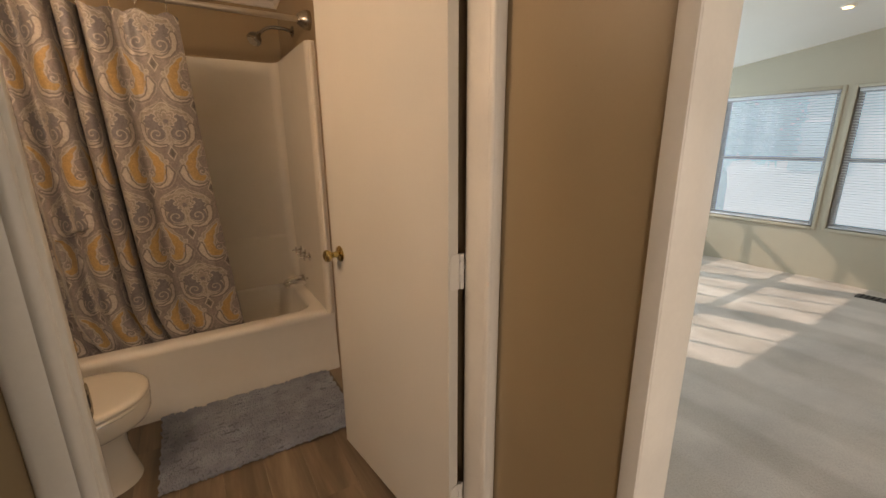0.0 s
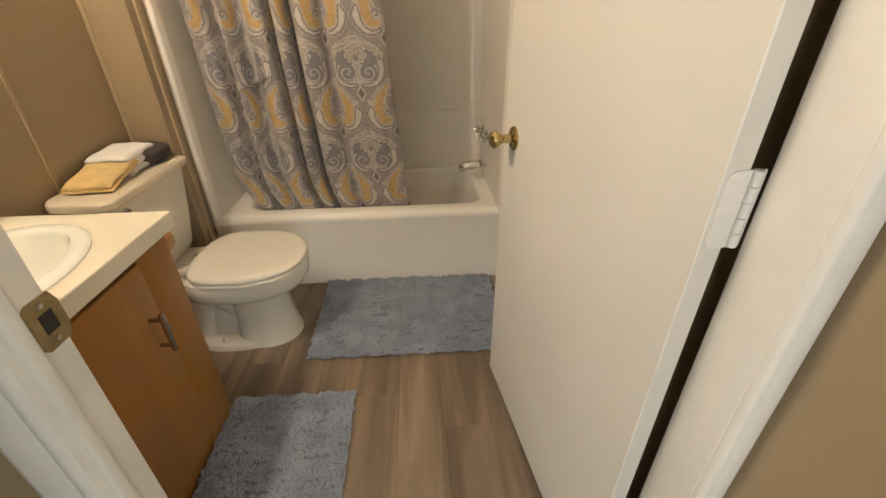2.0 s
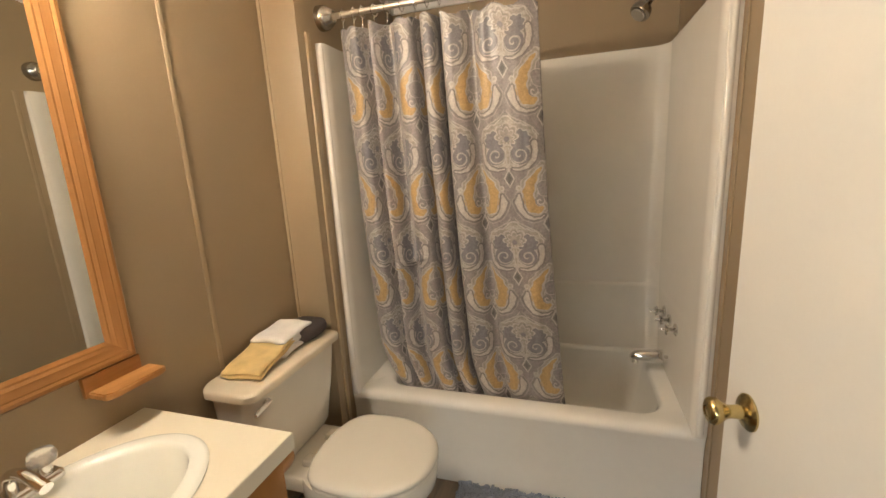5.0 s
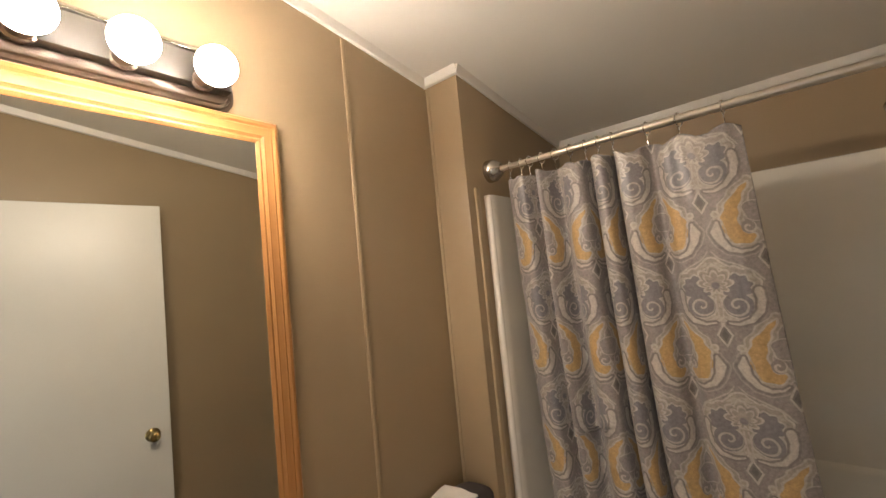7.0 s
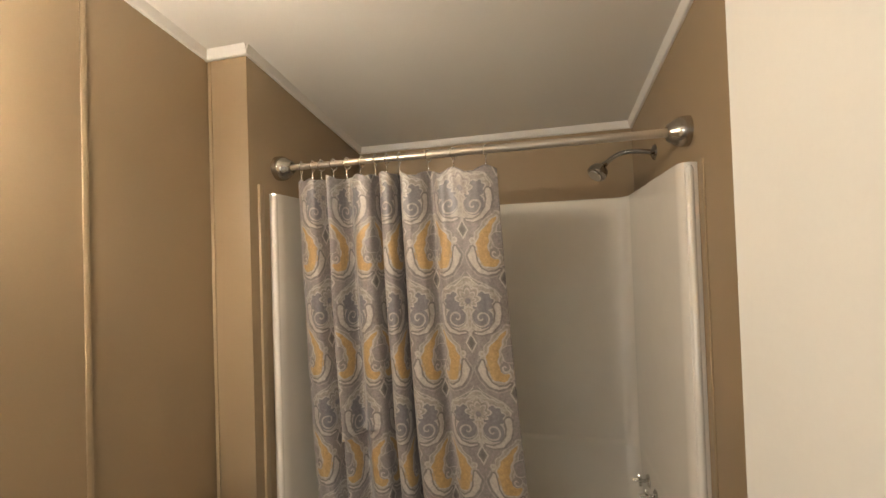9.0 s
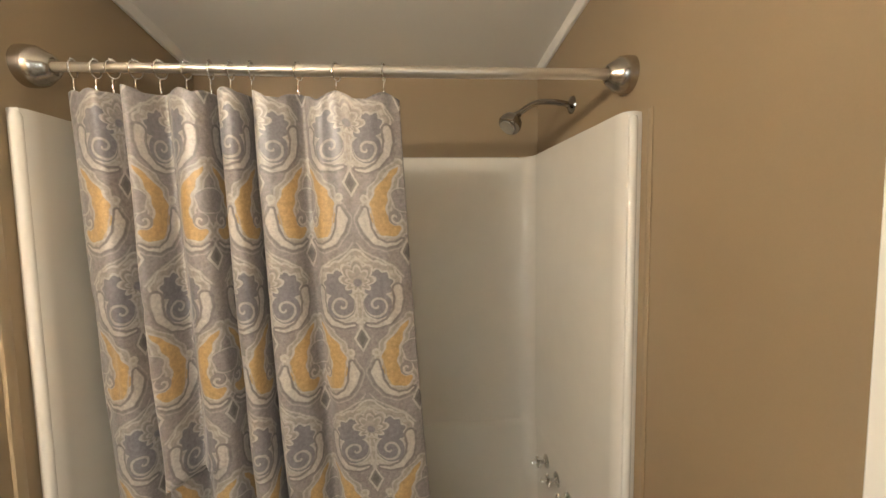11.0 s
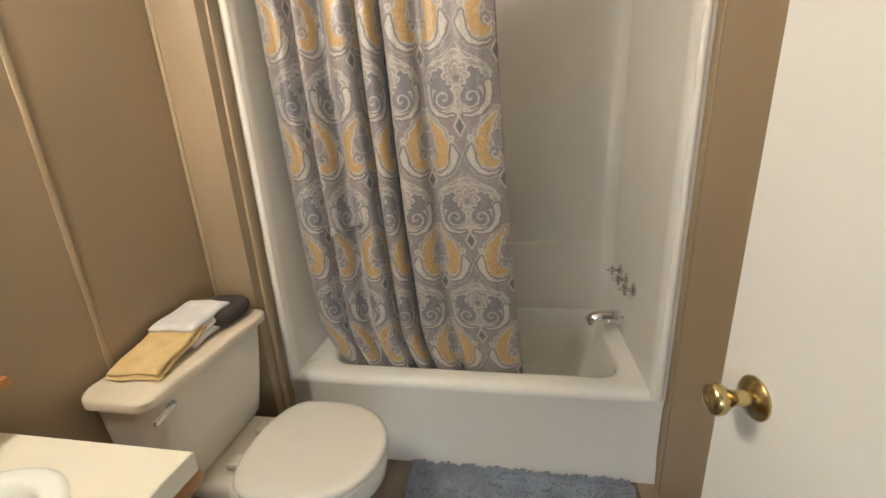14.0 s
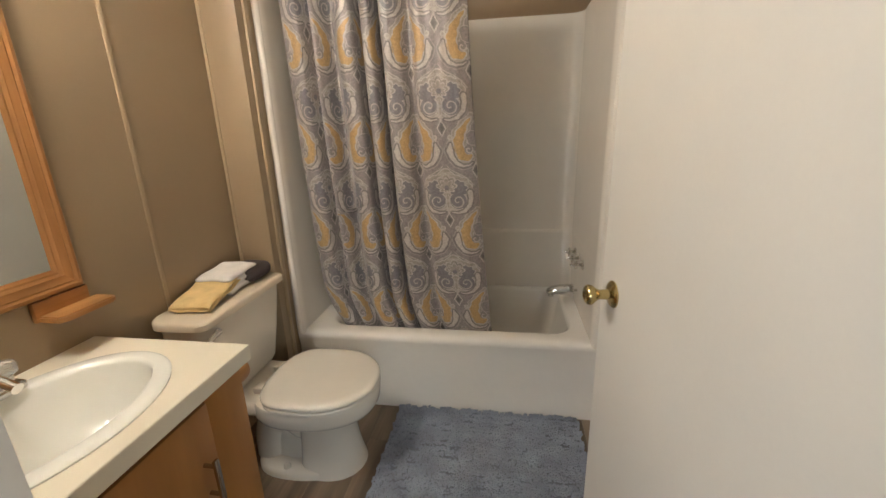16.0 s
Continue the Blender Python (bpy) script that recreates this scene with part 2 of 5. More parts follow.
PRINT_W, PRINT_H = 0.250, 0.374      # one repeat of the curtain's print
WALL = surface("tan_vinyl_wall", (0.338, 0.250, 0.152), 0.42, vary=0.05, coarse=2.0, fine=240, relief=0.10, depth=0.0006)
BATTEN = surface("tan_batten", (0.40, 0.305, 0.19), 0.35, vary=0.05)
CEIL = surface("white_ceiling", (0.80, 0.77, 0.71), 0.6, vary=0.03, coarse=1.5, fine=180, relief=0.18, depth=0.001)
TRIM = surface("white_trim", (0.78, 0.75, 0.70), 0.4, vary=0.04)
PAINT = surface("cream_door_paint", (0.69, 0.66, 0.595), 0.36, vary=0.03, coarse=2.5, fine=120, relief=0.12, depth=0.0006)
JAMB = surface("white_jamb_paint", (0.78, 0.75, 0.69), 0.4, vary=0.05, coarse=6, fine=90, relief=0.2, depth=0.0008)
ACRYLIC = surface("almond_acrylic", (0.86, 0.825, 0.755), 0.14, vary=0.03, coarse=2.0, fine=30, relief=0.03, depth=0.0008)
# Surround panel: a darker almond than the tub.
PANEL = surface("darker_almond_panel", (0.775, 0.725, 0.640), 0.10, vary=0.04, coarse=1.6, fine=14, relief=0.05, depth=0.0010)
CHINA = surface("almond_china", (0.78, 0.73, 0.63), 0.12, vary=0.02, coarse=3.0, fine=20, relief=0.0, coat=0.4)
# The tank lid is tanner than the rest of the toilet.
LID = surface("tan_almond_china", (0.70, 0.615, 0.47), 0.20, vary=0.04, coarse=5.0, fine=20, relief=0.0, coat=0.3)
SINK_WHITE = surface("white_china", (0.80, 0.80, 0.73), 0.14, vary=0.02, coarse=3.0, fine=20, relief=0.0, coat=0.3)
LAMINATE = surface("cream_laminate", (0.74, 0.68, 0.54), 0.35, vary=0.03, fine=200)
PLANK = wood("floor_plank", (0.315, 0.238, 0.166), (0.118, 0.085, 0.057), "y", 0.34, 0.55, True, True)
SUBFLOOR = surface("subfloor", (0.05, 0.035, 0.025), 0.8)
OAK = wood("honey_oak", (0.50, 0.250, 0.085), (0.33, 0.145, 0.045), "z", 0.32)
OAKY = wood("honey_oak_across", (0.50, 0.250, 0.085), (0.33, 0.145, 0.045), "y", 0.32)
CABINET = wood("cabinet_wood", (0.40, 0.185, 0.044), (0.325, 0.140, 0.032), "z", 0.33, 0.35)
CHROME = surface("chrome", (0.75, 0.74, 0.72), 0.10, 1.0, vary=0.03, relief=0.0)
NICKEL = surface("brushed_nickel", (0.46, 0.42, 0.365), 0.24, 1.0, vary=0.05, coarse=20, fine=200, relief=0.05)
ROD_METAL = surface("satin_nickel", (0.66, 0.60, 0.52), 0.34, 0.9, vary=0.05, coarse=20, fine=200, relief=0.05)
STEEL = surface("dark_nickel", (0.30, 0.27, 0.235), 0.14, 1.0, vary=0.05, relief=0.0)
BRASS = surface("brass", (0.50, 0.385, 0.175), 0.22, 1.0, vary=0.08, coarse=30, relief=0.0)
CHANNEL = surface("dull_channel", (0.030, 0.026, 0.022), 0.55, 0.0, vary=0.05)
BRASS_OLD = surface("tarnished_brass", (0.36, 0.27, 0.14), 0.32, 0.9, vary=0.2, coarse=60, fine=300, relief=0.05)
BRONZE = surface("brushed_bronze_plate", (0.085, 0.060, 0.045), 0.30, 0.35, vary=0.08, stretch=(1, 0.1, 4), fine=120)
# Near-black standing in for the shade inside gaps and holes.
DARK = plain("dark_gap", (0.02, 0.016, 0.012), 0.8)
BULB_MAT = glow("lit_bulb", BULB_COLOUR, BULB)
LAMP_LENS = glow("warm_lamp_lens", (1.0, 0.70, 0.36), 14.0)
MAT_BLUE = surface("blue_grey_chenille", (0.315, 0.355, 0.432), 0.9, vary=0.20, coarse=9, fine=120, relief=0.3, depth=0.002)
t_ = MAT_BLUE.node_tree
isl = t_.nodes.new("ShaderNodeNewGeometry")
old = t_.nodes["Principled BSDF"].inputs["Base Color"].links[0].from_socket
tone = ramp(t_, isl.outputs["Random Per Island"], [(0.0, (0.86, 0.86, 0.87)), (0.20, (0.97, 0.97, 0.97)), (1.0, (1.0, 1.0, 1.0))])
t_.links.new(blend(t_, 1.0, old, tone, "MULTIPLY"), t_.nodes["Principled BSDF"].inputs["Base Color"])
MAT_BACK = surface("mat_backing", (0.19, 0.215, 0.26), 0.95, vary=0.1)
TOWEL_Y = surface("yellow_towel", (0.66, 0.48, 0.215), 0.9, vary=0.10, coarse=25, fine=500, relief=0.5, depth=0.0012)
TOWEL_W = surface("white_towel", (0.78, 0.75, 0.71), 0.9, vary=0.06, coarse=25, fine=500, relief=0.5, depth=0.0012)
TOWEL_D = surface("dark_brown_towel", (0.055, 0.042, 0.04), 0.95, vary=0.15, coarse=25, fine=500, relief=0.5, depth=0.0012)
CURTAIN = curtain_print()
CARPET = surface("beige_carpet", (0.55, 0.48, 0.42), 0.95, vary=0.18, coarse=2.2, fine=110, relief=0.9, depth=0.006)
t_ = CARPET.node_tree
wave = t_.nodes.new("ShaderNodeTexWave")
wave.inputs["Scale"].default_value = 0.62
wave.inputs["Distortion"].default_value = 5.0
wave.inputs["Detail"].default_value = 3.0
t_.links.new(coords(t_, (1.0, 0.6, 1.0)), wave.inputs["Vector"])
# Pile brushed in lanes catches light differently; that contrast is put into the colour.
lane = ramp(t_, wave.outputs["Fac"], [(0.30, (0.87, 0.86, 0.84)), (0.70, (1.0, 1.0, 1.0))])
old = t_.nodes["Principled BSDF"].inputs["Base Color"].links[0].from_socket
t_.links.new(blend(t_, 1.0, old, lane, "MULTIPLY"), t_.nodes["Principled BSDF"].inputs["Base Color"])
LIVING = surface("pale_living_wall", (0.40, 0.36, 0.28), 0.6, vary=0.03)
# White frame darkened to grey, painting its silhouette against the bright outside.
FRAME_BACKLIT = surface("backlit_window_frame", (0.34, 0.36, 0.37), 0.5, vary=0.04)
BLIND = surface("white_blind", (0.84, 0.86, 0.88), 0.5, vary=0.02)
t_ = BLIND.node_tree
through_slat = t_.nodes.new("ShaderNodeBsdfTranslucent")
through_slat.inputs["Color"].default_value = (0.80, 0.86, 0.92, 1)
mix_ = t_.nodes.new("ShaderNodeMixShader")
mix_.inputs[0].default_value = 0.45
t_.links.new(t_.nodes["Principled BSDF"].outputs[0], mix_.inputs[1])
t_.links.new(through_slat.outputs[0], mix_.inputs[2])
t_.links.new(mix_.outputs[0], t_.nodes["Material Output"].inputs["Surface"])
OUTSIDE = surface("pale_siding", (0.70, 0.68, 0.70), 0.7, vary=0.06)
GRASS = surface("lawn", (0.10, 0.13, 0.06), 0.9, vary=0.3, coarse=0.8)
m_, t_, b_ = start("mirror_glass")
b_.inputs["Base Color"].default_value = (0.80, 0.82, 0.79, 1)
b_.inputs["Metallic"].default_value = 1.0
b_.inputs["Roughness"].default_value = 0.015
MIRROR = m_
m_, t_, b_ = start("clear_glass")
b_.inputs["Base Color"].default_value = (0.95, 0.97, 0.97, 1)
b_.inputs["Roughness"].default_value = 0.02
b_.inputs["Transmission Weight"].default_value = 1.0
b_.inputs["IOR"].default_value = 1.3
GLASS = m_

m_, t_, b_ = start("clear_acrylic")
b_.inputs["Base Color"].default_value = (0.93, 0.92, 0.90, 1)
b_.inputs["Roughness"].default_value = 0.05
b_.inputs["Transmission Weight"].default_value = 0.75
b_.inputs["IOR"].default_value = 1.45
KNOB = m_

# ---- building helpers ----
def mesh_of(bm, name, mat, smooth=None):
    me = bpy.data.meshes.new(name)
    bmesh.ops.recalc_face_normals(bm, faces=bm.faces[:])
    bm.to_mesh(me)
    bm.free()
    for m in (mat if isinstance(mat, (list, tuple)) else [mat]):
        me.materials.append(m)
    if smooth is not None:
        me.polygons.foreach_set("use_smooth", [True] * len(me.polygons))
        me.set_sharp_from_angle(angle=radians(smooth))
    return me


def part(name, bm, mat, parent=None, label="", smooth=35):
    ob = new(name, mesh_of(bm, name, mat, smooth))
    if parent is not None:
        ob.parent = parent
        ob.matrix_parent_inverse = parent.matrix_world.inverted()
    if label:
        ob["label"] = label
    return ob


def thing(name, label, category, at=(0, 0, 0), group="", kind=""):
    ob = new(name)
    ob.empty_display_size = 0.05
    ob.location = at
    bpy.context.view_layer.update()
    return tagged(ob, label, category, group, kind)


def structure(name, bm, mat, label, category, smooth=35):
    return tagged(part(name, bm, mat, None, "", smooth), label, category, "", "structure")


def box(x0, x1, y0, y1, z0, z1, bevel=0.0, seg=2, bm=None):
    b = bmesh.new()
    r = bmesh.ops.create_cube(b, size=1.0)
    for v in r["verts"]:
        v.co = Vector(((x0 + x1) / 2 + v.co.x * (x1 - x0), (y0 + y1) / 2 + v.co.y * (y1 - y0), (z0 + z1) / 2 + v.co.z * (z1 - z0)))
    if bevel:
        bmesh.ops.bevel(b, geom=b.edges[:], offset=bevel, segments=seg, affect="EDGES", profile=0.5)
    return join(bm, b) if bm is not None else b


def join(bm, other):
    me = bpy.data.meshes.new("tmp")
    other.to_mesh(me)
    other.free()
    bm.from_mesh(me)
    bpy.data.meshes.remove(me)
    return bm


def lathe(profile, n=32, m=None, cap=True):
    """Turned about z; profile: (radius, height) from bottom to top."""
    bm = bmesh.new()
    rings = [[bm.verts.new((r * math.cos(2 * math.pi * k / n), r * math.sin(2 * math.pi * k / n), z)) for k in range(n)] for r, z in profile]
    for a, b in zip(rings, rings[1:]):
        for k in range(n):
            bm.faces.new((a[k], a[(k + 1) % n], b[(k + 1) % n], b[k]))
    if cap:
        bm.faces.new(rings[0][::-1])
        bm.faces.new(rings[-1])
    if m is not None:
        bm.transform(m)
    return bm


def loft(rings, cap0=True, cap1=True, closed=True):
    bm = bmesh.new()
    rows = [[bm.verts.new(p) for p in r] for r in rings]
    n = len(rows[0])
    for a, b in zip(rows, rows[1:]):
        for k in range(n if closed else n - 1):
            bm.faces.new((a[k], a[(k + 1) % n], b[(k + 1) % n], b[k]))
    if cap0:
        bm.faces.new(rows[0][::-1])
    if cap1:
        bm.faces.new(rows[-1])
    return bm


def tube(path, r, n=12, close=False):
    """Round tube along points; r: one radius or one for each point."""
    pts = [Vector(p) for p in path]
    rs = r if isinstance(r, (list, tuple)) else [r] * len(pts)
    rings, up = [], None
    for k, p in enumerate(pts):
        if close:
            d = pts[(k + 1) % len(pts)] - pts[k - 1]
        else:
            d = pts[min(k + 1, len(pts) - 1)] - pts[max(k - 1, 0)]
        d.normalize()
        if up is None:
            up = d.orthogonal().normalized()
        up = (up - d * up.dot(d)).normalized()
        side = d.cross(up)
        rings.append([p + (up * math.cos(2 * math.pi * a / n) + side * math.sin(2 * math.pi * a / n)) * rs[k] for a in range(n)])
    if close:
        rings.append(rings[0])
        bm = loft(rings, False, False)
        bmesh.ops.remove_doubles(bm, verts=bm.verts[:], dist=1e-6)
        return bm
    return loft(rings)


def smooth_path(pts, n=8):
    """Catmull-Rom through the points."""
    P = [Vector(p) for p in pts]
    P = [2 * P[0] - P[1]] + P + [2 * P[-1] - P[-2]]
    out = []
    for i in range(1, len(P) - 2):
        for k in range(n):
            s = k / n
            a, b, c, d = P[i - 1:i + 3]
            out.append(0.5 * ((2 * b) + (c - a) * s + (2 * a - 5 * b + 4 * c - d) * s * s + (3 * b - a - 3 * c + d) * s ** 3))
    out.append(P[-2])
    return out


def rounded_rect(x0, x1, y0, y1, r, z, n=8):
    pts = []
    for cx, cy, a0 in ((x1 - r, y1 - r, 0), (x0 + r, y1 - r, 90), (x0 + r, y0 + r, 180), (x1 - r, y0 + r, 270)):
        for k in range(n + 1):
            a = radians(a0 + 90 * k / n)
            pts.append((cx + r * math.cos(a), cy + r * math.sin(a), z))
    return pts


def egg(x0, x1, yc, half, z, n=40, sharp=0.30, back=0.70):
    """Egg outline: rounded at x1, blunter at x0."""
    pts = []
    for k in range(n):
        a = 2 * math.pi * k / n
        c, s = math.cos(a), math.sin(a)
        x = (x0 + x1) / 2 + (x1 - x0) / 2 * (math.copysign(abs(c) ** (0.95 if c > 0 else back), c))
        y = yc + half * math.copysign(abs(s) ** 0.92, s) * (1 - sharp * 0.10 * c)
        pts.append((x, y, z))
    return pts


# ---- the shell of the bathroom ----
XL, XR, XA = -0.847, 0.688, -0.690      # walls: basin side, door side, tub side jog
YF, YJ, YB = 0.840, 2.096, 2.980        # door wall, jog face, end wall
YH, YV = 0.757, 0.8145                  # hall face of the door wall, its room face beside the vanity
JX0, JX1 = -0.136, 0.652                # door opening
DOOR_TOP = 2.02


def ceiling_z(y):
    return 2.283 - 0.142 * (y - 2.10)


structure("wall_left", box(XL - 0.10, XL, YV, YB + 0.1, 0, 2.62), WALL, "tan vinyl-covered wall panel behind the vanity", "wall")
structure("wall_jog", box(XL + 0.001, XA, YJ, YB - 0.001, 0, 2.60, 0.003), WALL, "tan boxed-out wall beside the bathtub", "wall")
structure("wall_right", box(XR, XR + 0.09, YF, YB, 0, 2.62), WALL, "tan vinyl-covered wall behind the open door", "wall")
structure("wall_back", box(XL - 0.1, XR + 0.09, YB, YB + 0.12, 0, 2.62), WALL, "tan wall above the shower surround", "wall")
bm = box(XL - 0.60, JX0 - 0.02, YH, YV, 0, 2.72)
box(JX1 + 0.02, 0.785, YH, YF, 0, 2.72, bm=bm)
box(JX0 - 0.02, JX1 + 0.02, YH, YF, DOOR_TOP + 0.02, 2.72, bm=bm)
structure("wall_front", bm, WALL, "tan wall with the bathroom doorway, seen from the hall", "wall")


def slope_slab(x0, x1, y0, y1, zf, thick=0.08):
    bm = bmesh.new()
    c = [bm.verts.new((x, y, zf(y) + dz)) for dz in (0, thick) for x, y in ((x0, y0), (x1, y0), (x1, y1), (x0, y1))]
    for f in ((0, 1, 2, 3), (4, 5, 6, 7), (0, 1, 5, 4), (1, 2, 6, 5), (2, 3, 7, 6), (3, 0, 4, 7)):
        bm.faces.new([c[i] for i in f])
    return bm


structure("ceiling", slope_slab(XL - 0.1, XR + 0.09, YF - 0.04, YB + 0.1, ceiling_z), CEIL, "white sloping bathroom ceiling", "ceiling")


def cove(p0, p1, out, h=0.034, d=0.012):
    """Flat ceiling trim from p0 to p1 along the wall's top, proud by d towards out."""
    bm = bmesh.new()
    rows = []
    for p in (p0, p1):
        z = ceiling_z(p[1]) + 0.003
        o = Vector((out[0], out[1], 0))
        a = Vector((p[0], p[1], 0))
        rows.append([bm.verts.new(a + o * k + Vector((0, 0, zz))) for k, zz in ((-0.004, z), (d + 0.008, z), (d + 0.006, z - 0.010), (d, z - h + 0.004), (d - 0.004, z - h), (-0.004, z - h))])
    for k in range(6):
        bm.faces.new((rows[0][k], rows[0][(k + 1) % 6], rows[1][(k + 1) % 6], rows[1][k]))
    bm.faces.new(rows[0])
    bm.faces.new(rows[1][::-1])
    return bm


for p0, p1, o in (((XL, YV), (XL, YJ), (1, 0)), ((XL, YJ), (XA + 0.012, YJ), (0, -1)), ((XA, YJ - 0.012), (XA, YB), (1, 0)),
                  ((XA, YB), (XR, YB), (0, -1)), ((XR, YF), (XR, YB), (-1, 0)), ((XL, YV), (JX0 - 0.02, YV), (0, 1)), ((JX0 - 0.02, YF), (XR, YF), (0, 1))):
    structure("ceiling_trim", cove(p0, p1, o), TRIM, "narrow white trim where wall meets ceiling", "trim", 20)


def batten(x, y, z0, z1, out, w=0.015, d=0.005, mat=None):
    if out[0]:
        bm = box(min(x, x + out[0] * d), max(x, x + out[0] * d), y - w / 2, y + w / 2, z0, z1, 0.0025)
    else:
        bm = box(x - w / 2, x + w / 2, min(y, y + out[1] * d), max(y, y + out[1] * d), z0, z1, 0.0025)
    return structure("wall_batten", bm, mat or BATTEN, "thin tan batten covering a wall panel joint", "trim")


batten(XL, 1.700, 0.0, ceiling_z(1.7) - 0.034, (1, 0))
batten(XL + 0.012, YJ, 0.0, ceiling_z(YJ) - 0.034, (0, -1), 0.014, 0.005)
batten(XA, YJ + 0.052, 0.0, 1.825, (1, 0), 0.024, 0.010)
batten(XR, 2.160, 0.0, 1.80, (-1, 0), 0.020, 0.0035, WALL)

# door lining and casings
bm = box(JX1, JX1 + 0.020, YH - 0.002, YF + 0.002, 0, DOOR_TOP, 0.002)
structure("door_jamb", bm, JAMB, "white-painted hinge-side door jamb", "door frame")
structure("door_jamb", box(JX0 - 0.020, JX0, YH - 0.002, YF - 0.026, 0, DOOR_TOP, 0.002), JAMB, "white-painted latch-side door jamb", "door frame")
structure("door_jamb", box(JX0 - 0.02, JX1 + 0.02, YH - 0.002, YF + 0.002, DOOR_TOP, DOOR_TOP + 0.02, 0.002), JAMB, "white-painted door head", "door frame")


def casing(x0, x1, z0, z1, y, head=False):
    """Moulded casing on the hall face."""
    bm = bmesh.new()
    w = x1 - x0
    prof = [(0.0, 0.0), (0.0, 0.010), (0.10, 0.015), (0.22, 0.016), (0.30, 0.011), (0.42, 0.014), (0.80, 0.016), (0.95, 0.012), (1.0, 0.006), (1.0, 0.0)]
    rows = []
    for z in (z0, z1):
        rows.append([bm.verts.new((x0 + w * a, y - d, z)) for a, d in prof])
    for k in range(len(prof) - 1):
        bm.faces.new((rows[0][k], rows[0][k + 1], rows[1][k + 1], rows[1][k]))
    bm.faces.new(rows[0])
    bm.faces.new(rows[1][::-1])
    return bm


structure("door_casing", casing(JX1 + 0.001, JX1 + 0.040, 0, DOOR_TOP + 0.05, YH - 0.001), JAMB, "white moulded door casing on the hall wall", "door frame", 50)
structure("door_casing", casing(JX0 - 0.001, JX0 - 0.072, 0, DOOR_TOP + 0.05, YH - 0.001), JAMB, "white moulded door casing on the hall wall", "door frame", 50)
structure("door_stop", box(JX0 - 0.001, JX0 + 0.008, YH + 0.001, YH + 0.017, 0, DOOR_TOP, 0.002), JAMB, "white door stop strip on the jamb", "door frame")

# ---- hall and living room shell ----
LX0, LX1, LY0, LY1 = 0.797, 5.10, -3.2, 2.98


def living_ceiling(y):
    return 2.045 - 0.142 * (y - 2.30)


# The wide opening here is added, so daylight can reach hall and doorway.
bm = box(XL - 0.60, -0.35, -0.62, -0.52, 0, 2.72)
box(-0.35, 0.70, -0.62, -0.52, 2.10, 2.72, bm=bm)
structure("wall_hall", bm, WALL, "unseen tan hall wall, opened up to let added daylight in", "wall")
structure("wall_hall_end", box(XL - 0.70, XL - 0.60, -0.62, YF, 0, 2.72), WALL, "plain tan wall closing the hall", "wall")
structure("ceiling_hall", box(XL - 0.7, 0.70, -0.62, YF - 0.02, 2.46, 2.54), CEIL, "white hall ceiling", "ceiling")
structure("wall_hall_side", box(0.693, 0.785, 0.361, YH - 0.0005, 0, 2.72), WALL, "tan hall wall running out from the bathroom door casing", "wall")
bm = box(0.7855, 0.797, 0.361, LY1, 0, 3.0)
box(0.701, 0.797, -0.62, 0.361, 2.10, 3.0, bm=bm)
structure("wall_living_west", bm, LIVING, "pale wall with the opening from the hall", "wall")
structure("opening_lining", box(0.689, 0.800, 0.331, 0.3605, 0, 2.10, 0.004), JAMB, "white board capping the end of the hall wall", "door frame")
structure("opening_casing", box(0.686, 0.6925, 0.333, 0.367, 0, 2.10, 0.002), JAMB, "narrow white casing on the end of the hall wall", "door frame")

# living room windows in the far wall
WZ0, WZ1 = 0.505, 1.745
wins = ((1.375, 2.315), (0.33, 1.270), (-0.72, 0.225))
bm = box(LX1, LX1 + 0.12, LY0, LY1, 0, WZ0)
box(LX1, LX1 + 0.12, LY0, LY1, WZ1, 3.0, bm=bm)
ys = [LY0] + [v for w in sorted(wins) for v in w] + [LY1]
for a, b in zip(ys[::2], ys[1::2]):
    box(LX1, LX1 + 0.12, a, b, WZ0, WZ1, bm=bm)
structure("wall_living_east", bm, LIVING, "pale living room wall with three windows in a row", "wall")
# Unseen room south of the hall, added as a source of daylight.
bm = box(-2.0, LX1 + 0.12, LY0 - 0.1, LY0, 0, 0.5)
box(-2.0, LX1 + 0.12, LY0 - 0.1, LY0, 1.95, 3.0, bm=bm)
for a, b in ((-2.0, -1.85), (-0.75, 1.15), (2.9, 3.2), (4.7, LX1 + 0.12)):
    box(a, b, LY0 - 0.1, LY0, 0.5, 1.95, bm=bm)
structure("wall_unseen_south", bm, LIVING, "unseen pale wall with added openings for daylight lamps", "wall")
structure("wall_unseen_far", box(-2.1, -2.0, LY0 - 0.1, -0.52, 0, 3.0), LIVING, "pale living room wall", "wall")
structure("wall_unseen_back", box(-2.0, XL - 0.6, -0.62, -0.52, 0, 3.0), LIVING, "pale living room wall", "wall")
structure("ceiling_living", slope_slab(0.701, LX1 + 0.12, -0.62, LY1, living_ceiling), CEIL, "white sloping living room ceiling", "ceiling")
structure("ceiling_unseen_south", slope_slab(-2.0, LX1 + 0.12, LY0, -0.62, living_ceiling), CEIL, "white sloping living room ceiling", "ceiling")


def daylight(name, x0, x1, y, z0, z1, toward, energy, tone):
    """The sky's light in a window's opening."""
    l = bpy.data.lights.new(name, "AREA")
    l.shape, l.size, l.size_y = "RECTANGLE", x1 - x0, z1 - z0
    l.energy, l.color = energy, tone
    c = Vector(((x0 + x1) / 2, y, (z0 + z1) / 2))
    o = new(name, l)
    o.matrix_world = look(c, c + Vector((0, toward, 0)))
    return o


DAY = (0.38, 0.70, 1.0)
DAY_ADDED = (0.86, 0.94, 1.0)
